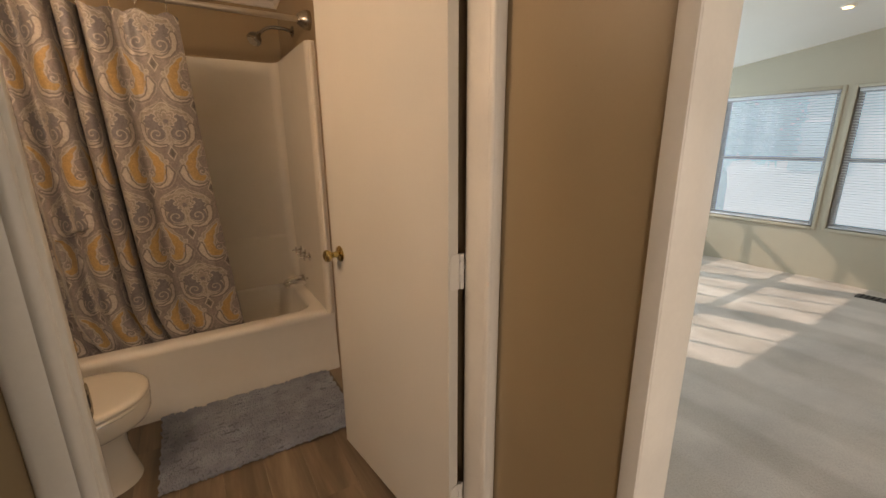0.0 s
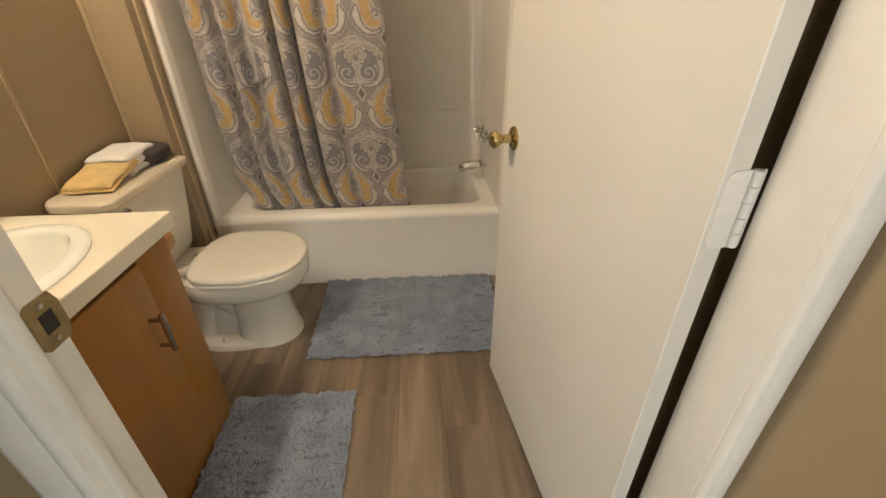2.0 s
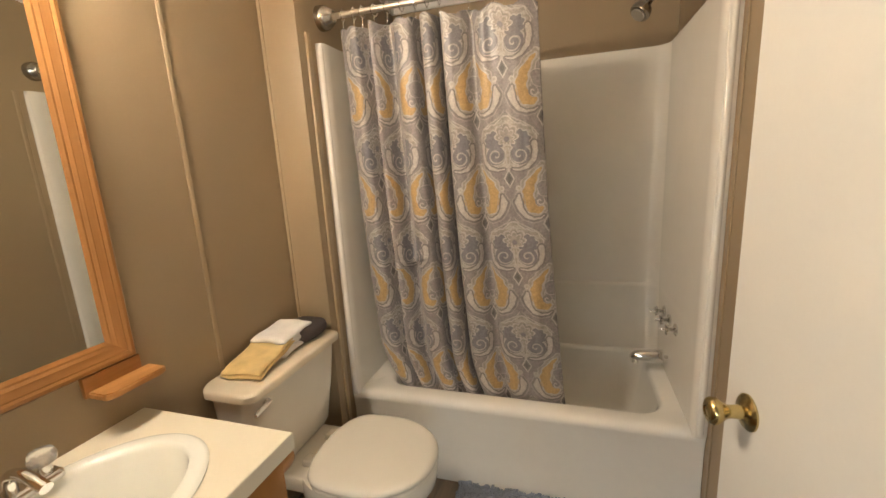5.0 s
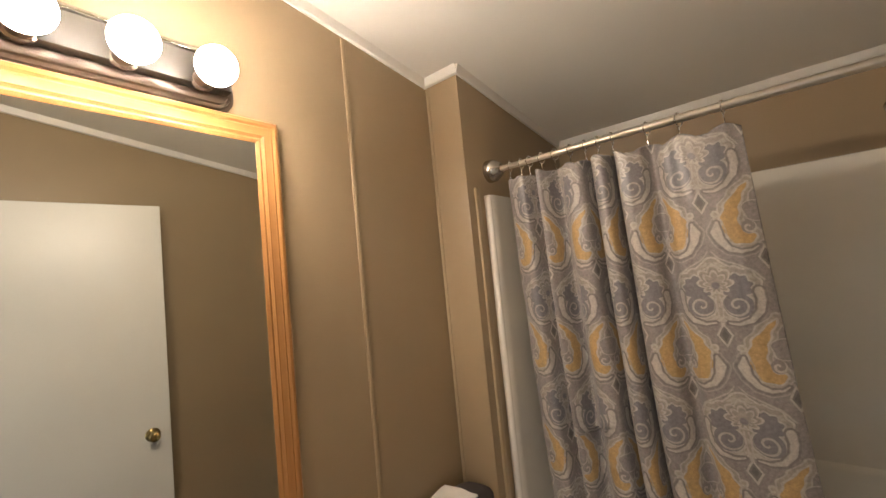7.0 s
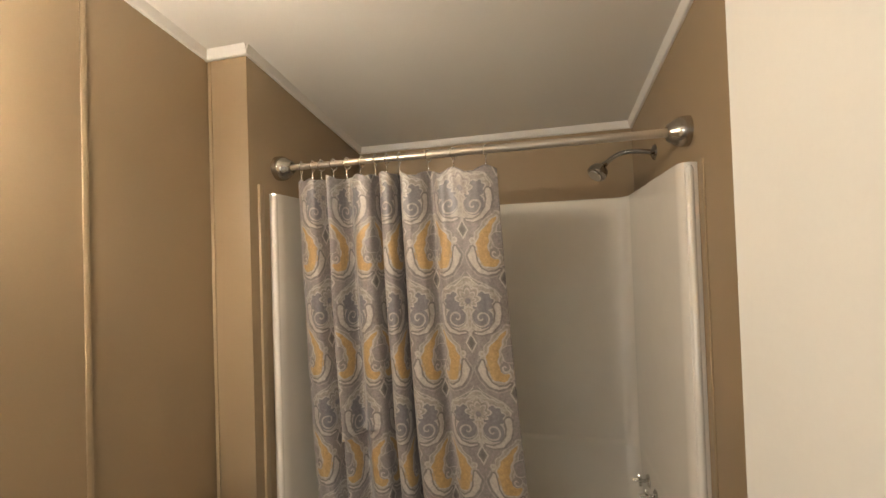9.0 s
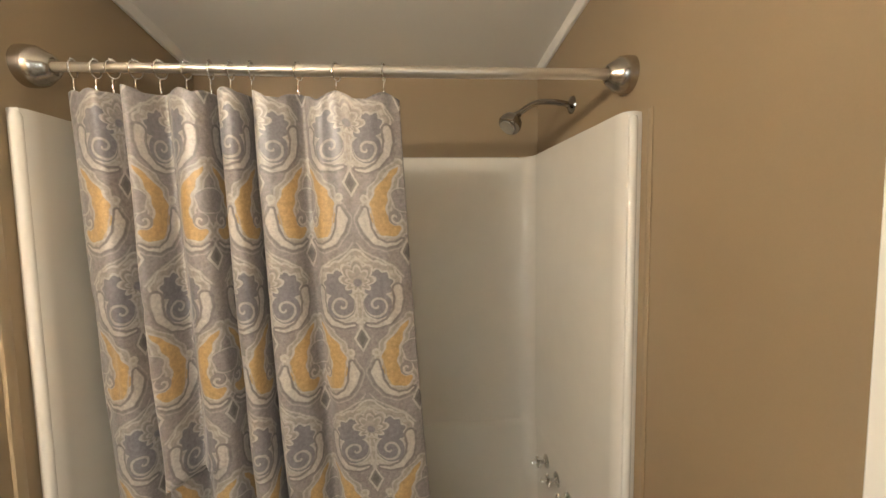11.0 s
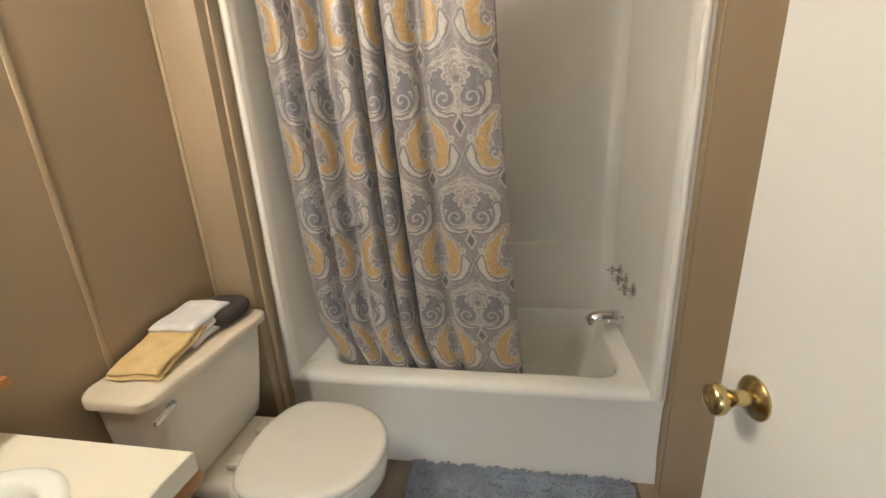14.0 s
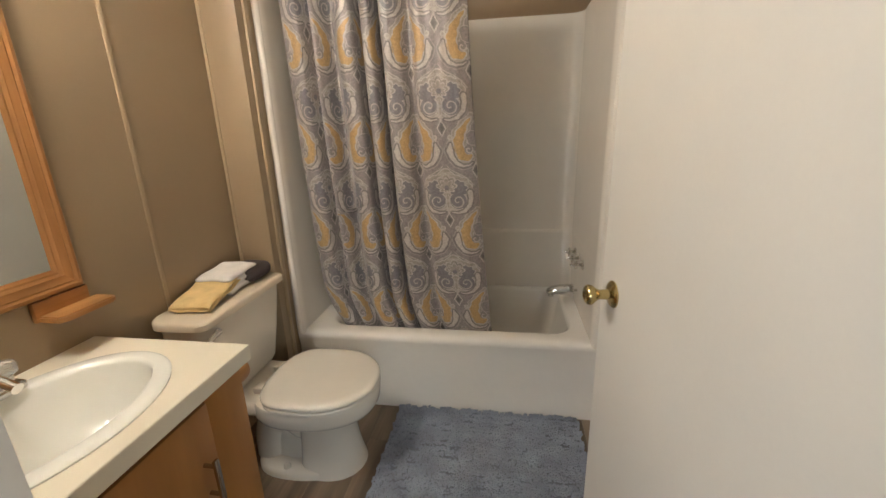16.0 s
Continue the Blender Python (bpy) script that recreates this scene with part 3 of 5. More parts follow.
# Added lamps in the unseen south openings, brightening the hall and doorway.
for a, b, watts in ((-1.85, -0.75, 105), (1.15, 2.9, 44), (3.2, 4.7, 24)):
    daylight("window_daylight", a, b, LY0 - 0.03, 0.5, 1.95, 1, watts, DAY_ADDED)
# openings on the sunny side
sunny = ((1.70, 2.68), (2.84, 3.80), (3.96, 4.94))
SZ0, SZ1 = 0.78, 1.90
bm = box(0.785, LX1 + 0.12, LY1, LY1 + 0.1, 0, SZ0)
box(0.785, LX1 + 0.12, LY1, LY1 + 0.1, SZ1, 3.0, bm=bm)
xs = [0.785] + [v for w in sunny for v in w] + [LX1 + 0.12]
for a, b in zip(xs[::2], xs[1::2]):
    box(a, b, LY1, LY1 + 0.1, SZ0, SZ1, bm=bm)
structure("wall_living_north", bm, LIVING, "pale living room wall with sunny windows", "wall")

floor = structure("floor", box(XL - 0.70, 0.785, -0.62, YB, -0.06, -0.004), SUBFLOOR, "brown wood-look plank floor of bathroom and hall", "floor")


def carpet():
    bm = bmesh.new()
    nx, ny = 213, 186
    vs = []
    for i in range(nx + 1):
        for j in range(ny + 1):
            x, y = -2.0 + (LX1 + 2.0) * i / nx, LY0 + (LY1 - LY0) * j / ny
            # lanes left by the vacuum cleaner, and loose pile
            lane = math.sin((y * 0.9 + x * 0.5) * 9.0) * 0.003
            z = 0.010 + lane + noise.noise(Vector((x * 6, y * 6, 0))) * 0.004 + random.uniform(-0.0015, 0.0015)
            vs.append(bm.verts.new((x, y, z)))
    for i in range(nx):
        for j in range(ny):
            a = i * (ny + 1) + j
            mid = (vs[a].co + vs[a + ny + 2].co) / 2
            if mid.x > 0.765 or mid.y < -0.55:
                bm.faces.new((vs[a], vs[a + 1], vs[a + ny + 2], vs[a + ny + 1]))
    bmesh.ops.delete(bm, geom=[v for v in bm.verts if not v.link_faces], context="VERTS")
    return bm


structure("carpet", carpet(), CARPET, "beige cut-pile carpet with vacuum lanes", "carpet", 180)
structure("ground", box(-40, 60, -50, 50, -0.9, -0.6), GRASS, "grass outside the house", "ground")


def window(x, y0, y1, z0, z1, n):
    w = thing("window_%d" % n, "white-framed living room window with lowered blinds", "window", (x + 0.05, (y0 + y1) / 2, z0), "living room windows", "structure")
    f = 0.035
    bm = box(x + 0.02, x + 0.09, y0, y0 + f, z0, z1, 0.004)
    box(x + 0.02, x + 0.09, y1 - f, y1, z0, z1, 0.004, bm=bm)
    box(x + 0.02, x + 0.09, y0 + f, y1 - f, z0, z0 + f, 0.004, bm=bm)
    box(x + 0.02, x + 0.09, y0 + f, y1 - f, z1 - f, z1, 0.004, bm=bm)
    box(x + 0.03, x + 0.08, y0 + f, y1 - f, 1.110, 1.150, 0.004, bm=bm)
    part("window_frame", bm, FRAME_BACKLIT, w)
    bm = box(x - 0.012, x + 0.02, y0 - 0.03, y0, z0 - 0.03, z1 + 0.03, 0.003)
    box(x - 0.012, x + 0.02, y1, y1 + 0.03, z0 - 0.03, z1 + 0.03, 0.003, bm=bm)
    box(x - 0.012, x + 0.02, y0, y1, z1, z1 + 0.03, 0.003, bm=bm)
    box(x - 0.020, x + 0.02, y0, y1, z0 - 0.03, z0, 0.003, bm=bm)
    part("window_trim", bm, LIVING, w)
    for za, zb in ((z0 + f, 1.110), (1.150, z1 - f)):
        p = part("pane", box(x + 0.052, x + 0.056, y0 + f, y1 - f, za, zb), GLASS, w)
        p.visible_shadow = False
    bl = thing("window_blind", "white slatted blind lowered over the window", "blind", (x + 0.012, (y0 + y1) / 2, z1), "living room blinds")
    me = None
    step, k = 0.0235, 0
    z = z1 - 0.04
    part("headrail", box(x + 0.002, x + 0.034, y0 + 0.01, y1 - 0.01, z1 - 0.03, z1 - 0.002, 0.003), BLIND, bl)
    while z > z0 + 0.03:
        if me is None:
            b = box(-0.0115, 0.0115, y0 + 0.012, y1 - 0.012, -0.0006, 0.0006)
            b.transform(Matrix.Rotation(radians(18), 4, "Y"))
            me = mesh_of(b, "slat", BLIND)
        s = new("slat", me)
        s.parent = bl
        s.matrix_parent_inverse = bl.matrix_world.inverted()
        s.matrix_basis = Matrix.Translation((x + 0.018, 0, z))
        z -= step
    part("bottom_rail", box(x + 0.006, x + 0.030, y0 + 0.012, y1 - 0.012, z0 + 0.006, z0 + 0.020, 0.003), BLIND, bl)


for k, (a, b) in enumerate(wins):
    window(LX1, a, b, WZ0, WZ1, k + 1)
    l = bpy.data.lights.new("window_daylight", "AREA")
    l.shape, l.size, l.size_y = "RECTANGLE", b - a, WZ1 - WZ0
    l.energy, l.color = 6.0, DAY
    o = new("window_daylight", l)
    c = Vector((LX1 + 0.115, (a + b) / 2, (WZ0 + WZ1) / 2))
    o.matrix_world = look(c, c + Vector((-1, 0, 0)))


def sunny_window(x0, x1, n):
    w = thing("window_%d" % n, "white-framed window with a grid, letting the sun in", "window", ((x0 + x1) / 2, LY1 + 0.05, SZ0), "sunny windows", "structure")
    f, y0, y1 = 0.035, LY1 + 0.03, LY1 + 0.07
    bm = box(x0, x0 + f, y0, y1, SZ0, SZ1)
    box(x1 - f, x1, y0, y1, SZ0, SZ1, bm=bm)
    box(x0 + f, x1 - f, y0, y1, SZ0, SZ0 + f, bm=bm)
    box(x0 + f, x1 - f, y0, y1, SZ1 - f, SZ1, bm=bm)
    part("window_frame", bm, TRIM, w)
    part("meeting_rail", box(x0 + f, x1 - f, y0 + 0.002, y1 - 0.002, 1.335, 1.385), TRIM, w)
    for k in (1, 2):
        x = x0 + (x1 - x0) * k / 3
        part("glazing_bar", box(x - 0.012, x + 0.012, y0 + 0.006, y1 - 0.006, SZ0 + f, 1.335), TRIM, w)
        part("glazing_bar", box(x - 0.012, x + 0.012, y0 + 0.006, y1 - 0.006, 1.385, SZ1 - f), TRIM, w)


for k, (a, b) in enumerate(sunny):
    sunny_window(a, b, k + 4)
    daylight("window_daylight", a, b, LY1 + 0.09, SZ0, SZ1, -1, 66, DAY)

# neighbouring house seen through the blinds
house = thing("neighbour_house", "pale neighbouring house seen through the blinds", "house", (13.5, 3.0, -0.6))
part("wall", box(12.5, 16.0, -1.0, 5.5, -0.6, 2.4), OUTSIDE, house)
bm = box(12.2, 16.3, -1.3, 5.8, 2.4, 2.6)
part("roof", bm, surface("grey_shingle", (0.16, 0.16, 0.17), 0.8), house)
for a in (0.2, 3.0):
    part("window", box(12.46, 12.52, a, a + 1.1, 0.6, 1.7), plain("grey_pane", (0.35, 0.40, 0.46), 0.2), house)

# tree between the houses
def garden_tree(x, y):
    tr = thing("garden_tree", "leafy green tree outside the window", "tree", (x, y, -0.6))
    rnd = random.Random(21)
    bm = tube([(x, y, -0.6), (x + 0.03, y, 0.3), (x - 0.04, y + 0.05, 1.2), (x, y, 2.0)], [0.10, 0.08, 0.06, 0.02], 10)
    tips = [(-0.5, -0.5, 1.7), (0.4, -0.6, 1.9), (0.2, 0.7, 1.6), (-0.4, 0.5, 2.2), (0.1, -0.1, 2.6)]
    for dx, dy, z in tips:
        join(bm, tube([(x, y, 0.7), (x + dx * 0.5, y + dy * 0.5, (0.7 + z) / 2 + 0.1), (x + dx, y + dy, z)], [0.04, 0.025, 0.008], 8))
    part("trunk", bm, surface("tree_bark", (0.10, 0.075, 0.055), 0.9, vary=0.3, coarse=12, fine=80), tr)
    verts, faces = [], []
    for dx, dy, z in tips * 2 + [(0.0, -0.8, 1.3), (0.0, 0.8, 1.2), (-0.5, 0.0, 1.4)]:
        cx, cy, cz = x + dx + rnd.uniform(-0.2, 0.2), y + dy + rnd.uniform(-0.2, 0.2), z + rnd.uniform(-0.3, 0.2)
        for _ in range(260):
            d = Vector((rnd.gauss(0, 1), rnd.gauss(0, 1), rnd.gauss(0, 0.8))).normalized() * rnd.uniform(0.15, 0.50)
            c = Vector((cx, cy, cz)) + d
            e1 = Vector((rnd.gauss(0, 1), rnd.gauss(0, 1), rnd.gauss(0, 1))).normalized()
            e2 = e1.orthogonal().normalized()
            k = len(verts)
            verts += [c - e1 * 0.13, c + e2 * 0.06, c + e1 * 0.13, c - e2 * 0.06]
            faces.append((k, k + 1, k + 2, k + 3))
    me = bpy.data.meshes.new("crown")
    me.from_pydata(verts, [], faces)
    me.materials.append(surface("tree_leaf", (0.075, 0.12, 0.045), 0.6, vary=0.3, coarse=4))
    ob = new("crown", me)
    ob.parent = tr
    ob.matrix_parent_inverse = tr.matrix_world.inverted()


garden_tree(10.3, 4.5)

# floor register
reg = thing("floor_register", "dark metal floor register set in the carpet", "vent", (4.82, 0.76, 0.01))
part("frame", box(4.76, 4.88, 0.60, 0.90, 0.008, 0.018, 0.002), plain("register_metal", (0.07, 0.065, 0.06), 0.5, 0.3), reg)
for k in range(8):
    part("slat", box(4.77, 4.87, 0.620 + k * 0.034, 0.632 + k * 0.034, 0.018, 0.022), DARK, reg)

# ---- bathtub and shower surround ----
def bathtub():
    tub = thing("bathtub", "almond alcove bathtub with a smooth apron and rolled rim", "bathtub", (0, 2.2, 0))
    x0, x1, y0, y1 = -0.690, 0.688, 2.200, 2.935
    A, B, C = [], [], []
    for inset, z, r in ((-0.008, 0.0, 0.004), (-0.007, 0.02, 0.004), (-0.003, 0.075, 0.004), (0.004, 0.105, 0.004), (0.007, 0.14, 0.004), (0.007, 0.27, 0.004), (0.004, 0.315, 0.004), (0.000, 0.338, 0.004)):
        A.append(rounded_rect(x0 + 0.001, x1 - 0.001, y0 + inset, y1, r, z))
    for inset, z, r in ((0.000, 0.338, 0.004), (-0.001, 0.350, 0.004), (0.003, 0.360, 0.004), (0.010, 0.368, 0.005), (0.020, 0.373, 0.006), (0.034, 0.375, 0.008)):
        B.append(rounded_rect(x0 + 0.001, x1 - 0.001, y0 + inset, y1, r, z))
    bx0, bx1, by0, by1 = -0.572, 0.586, 2.275, 2.845
    edge = lambda d, z, r: rounded_rect(bx0 + d * 1.4, bx1 - d, by0 + d, by1 - d, r, z)
    B += [edge(0.0, 0.375, 0.10), edge(0.006, 0.373, 0.10), edge(0.012, 0.366, 0.10), edge(0.016, 0.356, 0.10)]
    for d, z, r in ((0.016, 0.356, 0.10), (0.022, 0.33, 0.10), (0.045, 0.22, 0.11), (0.075, 0.12, 0.12), (0.11, 0.075, 0.12), (0.17, 0.06, 0.10)):
        C.append(edge(d, z, r))
    part("apron", loft(A, False, False), ACRYLIC, tub, "", 40)
    part("rim", loft(B, False, False), ACRYLIC, tub, "", 40)
    part("basin", loft(C, False, True), ACRYLIC, tub, "", 40)
    return tub


bathtub()


def surround():
    s = thing("shower_surround", "glossy almond one-piece shower wall surround", "shower wall", (0, 2.9, 0.37))

    def plan(z, grow, top=False):
        xi0, xi1, yi = -0.652, 0.640, 2.900 + grow
        r = 0.055
        p = [(-0.686, 2.195), (-0.672, 2.188), (-0.659, 2.192), (-0.653, 2.204), (xi0, 2.235), (xi0, yi - r)]
        for k in range(1, 8):
            a = radians(180 - 90 * k / 8)
            p.append((xi0 + r + r * math.cos(a), yi - r + r * math.sin(a)))
        p += [(xi0 + r, yi), (xi1 - r, yi)]
        for k in range(1, 8):
            a = radians(90 - 90 * k / 8)
            p.append((xi1 - r + r * math.cos(a), yi - r + r * math.sin(a)))
        p += [(xi1, yi - r), (xi1, 2.235), (0.642, 2.204), (0.650, 2.190), (0.666, 2.186), (0.6865, 2.195)]
        p += [(0.6865, YB - 0.002), (-0.688, YB - 0.002)]
        return [(a, b, z) for a, b in p]

    rows = [plan(0.360, -0.050), plan(0.376, -0.050), plan(0.40, -0.048), plan(0.685, -0.016), plan(0.698, -0.010), plan(0.706, -0.002), plan(0.735, 0.0),
            plan(1.785, 0.0), plan(1.794, 0.003), plan(1.798, 0.010)]
    part("wall_panel", loft(rows), PANEL, s, "", 40)
    for x in (-0.668, 0.664):
        part("front_bead", tube([(x, 2.196, 0.374), (x, 2.196, 1.780), (x, 2.197, 1.792), (x, 2.200, 1.799)], [0.0125, 0.0125, 0.010, 0.004], 16), PANEL, s, "rounded front edge", 60)
    return s


surround()


def along(p, d):
    """Pose whose z axis points along d."""
    return Matrix.Translation(p) @ Vector(d).to_track_quat("Z", "Y").to_matrix().to_4x4()


def tub_faucet():
    f = thing("tub_faucet", "chrome tub spout under three chrome shower handles", "faucet", (0.64, 2.594, 0.46))
    rings = []
    for k, (x, rz, ry, dz) in enumerate(((0.622, 0.026, 0.026, 0), (0.620, 0.031, 0.031, 0), (0.608, 0.032, 0.032, 0), (0.590, 0.029, 0.029, 0.001), (0.548, 0.025, 0.026, 0.001), (0.512, 0.021, 0.023, -0.003), (0.496, 0.016, 0.018, -0.008), (0.488, 0.008, 0.011, -0.012))):
        rings.append([(x, 2.594 + ry * math.cos(2 * math.pi * a / 20), 0.461 + dz + rz * math.sin(2 * math.pi * a / 20)) for a in range(20)])
    part("spout", loft(rings), CHROME, f, "", 60)
    part("nipple", tube([(0.611, 2.594, 0.461), (0.641, 2.594, 0.461)], 0.008, 14), CHROME, f)
    part("spout_mouth", lathe([(0.014, 0), (0.013, 0.016)], 20, Matrix.Translation((0.511, 2.594, 0.426))), CHROME, f)
    for y in (2.703, 2.594, 2.488):
        h = part("handle_plate", lathe([(0.026, 0), (0.026, 0.003), (0.020, 0.009), (0.010, 0.012)], 24, along((0.6405, y, 0.632), (-1, 0, 0))), CHROME, f, "", 40)
        part("stem", tube([(0.636, y, 0.632), (0.585, y, 0.632), (0.579, y, 0.632)], [0.0075, 0.0075, 0.005], 12), CHROME, h)
        bm = bmesh.new()
        for a in (25, 70, 115, 160):
            d = Vector((0, math.cos(radians(a)), math.sin(radians(a))))
            c = Vector((0.606, y, 0.632))
            join(bm, tube([c - d * 0.023, c - d * 0.018, c + d * 0.018, c + d * 0.023], [0.004, 0.0065, 0.0065, 0.004], 8))
        part("cross_handle", bm, CHROME, h, "chrome fluted handle", 40)
    return f


tub_faucet()


def shower_head():
    s = thing("wall_shower", "brushed nickel shower head on a bent arm", "shower", (0.688, 2.60, 1.925))
    part("flange", lathe([(0.030, 0), (0.028, 0.006), (0.014, 0.013), (0.011, 0.016)], 24, along((0.687, 2.610, 1.925), (-1, 0, 0))), STEEL, s, "", 40)
    path = smooth_path([(0.684, 2.610, 1.925), (0.630, 2.618, 1.936), (0.580, 2.628, 1.938), (0.545, 2.636, 1.925), (0.510, 2.644, 1.900)], 6)
    part("arm", tube(path, 0.0095, 12), STEEL, s, "", 60)
    d = Vector((-0.62, -0.30, -0.72)).normalized()
    p = Vector((0.512, 2.644, 1.902))
    prof = [(0.009, -0.004), (0.013, 0.0), (0.013, 0.010), (0.020, 0.017), (0.033, 0.029), (0.039, 0.045), (0.038, 0.059), (0.034, 0.064), (0.029, 0.065)]
    part("head", lathe(prof, 28, along(p, d)), STEEL, s, "", 40)
    part("nozzle_plate", lathe([(0.028, 0.064), (0.027, 0.069), (0.010, 0.071)], 24, along(p, d)), CHROME, s)
    return s


shower_head()

ROD_Y, ROD_Z = 2.255, 1.902


def curtain_rod():
    r = thing("curtain_rod", "brushed nickel tension rod with bell-shaped end caps", "curtain rod", (0, ROD_Y, ROD_Z))
    part("rod_tube", tube([(-0.645, ROD_Y, ROD_Z), (-0.05, ROD_Y, ROD_Z + 0.001)], 0.0105, 20), ROD_METAL, r, "", 60)
    part("rod_tube", tube([(-0.12, ROD_Y, ROD_Z + 0.001), (0.64, ROD_Y, ROD_Z)], 0.0130, 20), ROD_METAL, r, "", 60)
    prof = [(0.045, 0.0), (0.045, 0.014), (0.043, 0.028), (0.037, 0.038), (0.034, 0.041), (0.028, 0.052), (0.023, 0.058), (0.019, 0.060), (0.016, 0.056)]
    part("end_cap", lathe(prof, 32, along((XA + 0.001, ROD_Y, ROD_Z), (1, 0, 0))), NICKEL, r, "", 40)
    part("end_cap", lathe(prof, 32, along((XR - 0.001, ROD_Y, ROD_Z), (-1, 0, 0))), NICKEL, r, "", 40)
    return r


curtain_rod()

# curtain in plan at shoulder height: place across, how far towards the room (minus) or the tub (plus)
FOLDS = ((-0.596, 0.010), (-0.560, -0.012), (-0.522, -0.018), (-0.490, 0.048), (-0.456, -0.042), (-0.430, -0.024), (-0.404, 0.036), (-0.365, -0.020), (-0.330, -0.034), (-0.304, -0.020),
         (-0.286, 0.046), (-0.270, -0.020), (-0.247, -0.038), (-0.226, -0.018), (-0.210, 0.066), (-0.196, -0.016), (-0.168, -0.036), (-0.128, -0.018), (-0.094, 0.024), (-0.060, -0.010), (0.011, -0.018), (0.075, -0.016), (0.136, 0.006))
COLUMN_X, DIAMOND_Z = 0.011, 1.644      # where the print's main column and one diamond fall
CLOTH_TOP, CLOTH_BOT = 1.848, 0.305
REF_L, REF_R = FOLDS[0][0], FOLDS[-1][0]
RING_X = (-0.582, -0.535, -0.500, -0.452, -0.400, -0.345, -0.293, -0.250, -0.204, -0.098, -0.010, 0.100)


def cloth_profile():
    """Points across the cloth, with the cloth metres counted from the print's main column."""
    pts = smooth_path([(x, y, 0) for x, y in FOLDS], 16)
    run = [0.0]
    for p, q in zip(pts, pts[1:]):
        run.append(run[-1] + (q - p).length)
    zero = next(r + (COLUMN_X - p.x) for p, r in zip(pts, run) if p.x >= COLUMN_X)
    return [(p.x, p.y, r - zero) for p, r in zip(pts, run)]


def cloth_point(xr, wave, h):
    """xr, wave: a point of the profile, h: 0 at the hem to 1 at the top."""
    f = 1 - h
    s = (xr - REF_L) / (REF_R - REF_L)
    x0 = -0.608 + 0.030 * f + 0.100 * max(0.0, (f - 0.84) / 0.16) ** 1.6
    x1 = 0.122 + 0.100 * (0.55 * f + 0.45 * f * f)
    depth = 0.90 + 0.18 * math.sin(math.pi * min(1, f * 1.1)) - 0.10 * f
    y = ROD_Y - 0.006 + wave * depth + 0.080 * f ** 2.0 + 0.005 * math.sin(9 * f + 11 * s) * f
    y += noise.noise(Vector((s * 9, f * 5, 3.1))) * 0.007 + noise.noise(Vector((s * 30, f * 9, 7.7))) * 0.0035
    # creases where the cloth was folded in its packet
    for zc, w in ((0.690, 0.004), (0.34, 0.004)):
        y += w * math.exp(-((h - zc + 0.004 * math.sin(s * 9)) / 0.008) ** 2) * (0.4 + 0.6 * math.sin(s * 23 + zc * 40))
    x = x0 + (x1 - x0) * s + 0.004 * math.sin(4 * f + 3 * s) * (1 - abs(2 * s - 1))
    z = CLOTH_BOT + (CLOTH_TOP - CLOTH_BOT) * h
    # the cloth sags over itself along a slanting tuck
    along_tuck = (x + 0.480) / 0.170
    if 0 < along_tuck < 1:
        over = z - (0.905 + 0.065 * along_tuck)
        ease = math.sin(math.pi * along_tuck) ** 0.6
        if over > 0:
            y -= 0.022 * ease * math.exp(-over / 0.055) * min(1, over / 0.004)
        else:
            y += 0.008 * ease * math.exp(over / 0.03)
    gap = min(abs(xr - r) for r in RING_X)
    z -= (0.018 * min(1, gap / 0.04) ** 1.5 - 0.003) * h ** 8
    return Vector((x, y, z))


def shower_curtain():
    c = thing("shower_curtain", "grey damask shower curtain with ochre paisley, half drawn", "shower curtain", (-0.2, ROD_Y, CLOTH_BOT))
    prof = cloth_profile()
    NZ = 220
    bm = bmesh.new()
    lay = bm.loops.layers.uv.new("UVMap")
    vs = [[bm.verts.new(cloth_point(x, w, j / NZ)) for x, w, _ in prof] for j in range(NZ + 1)]
    for j in range(NZ):
        for i in range(len(prof) - 1):
            f = bm.faces.new((vs[j][i], vs[j][i + 1], vs[j + 1][i + 1], vs[j + 1][i]))
            for lp, (a, b) in zip(f.loops, ((i, j), (i + 1, j), (i + 1, j + 1), (i, j + 1))):
                lp[lay].uv = (prof[a][2], CLOTH_BOT + (CLOTH_TOP - CLOTH_BOT) * b / NZ - DIAMOND_Z)
    ob = part("cloth", bm, CURTAIN, c, "", 180)
    so = ob.modifiers.new("thick", "SOLIDIFY")
    so.thickness = 0.0012
    return c


shower_curtain()
ring0 = None
for xr in RING_X:
    top = cloth_point(xr, 0.0, 1.0)
    if ring0 is None:
        bm = tube([(0.0, 0.019 * math.cos(a * math.pi / 12), 0.019 * math.sin(a * math.pi / 12) - 0.005) for a in range(24)], 0.0016, 6, True)
        join(bm, tube([(0, 0.0, -0.024), (0.001, -0.004, -0.036), (0.0, 0.0, -0.056)], 0.0016, 6))
        for k in (-1, 0, 1):
            join(bm, lathe([(0.001, -0.0042), (0.0036, -0.002), (0.0036, 0.002), (0.001, 0.0042)], 8, Matrix.Translation((0.0, 0.006 * k, 0.0145 - 0.001 * abs(k)))))
        ring0 = tagged(new("curtain_ring", mesh_of(bm, "curtain_ring", CHROME, 60)), "small chrome curtain ring over the rod", "curtain ring", "curtain rings")
        ring0.matrix_basis = Matrix.Translation((top.x, ROD_Y, ROD_Z + 0.001)) @ Matrix.Rotation(0.2, 4, "Z")
    else:
        copy_thing(ring0, Matrix.Translation((top.x, ROD_Y, ROD_Z + 0.001)) @ Matrix.Rotation(random.uniform(-0.4, 0.4), 4, "Z"))

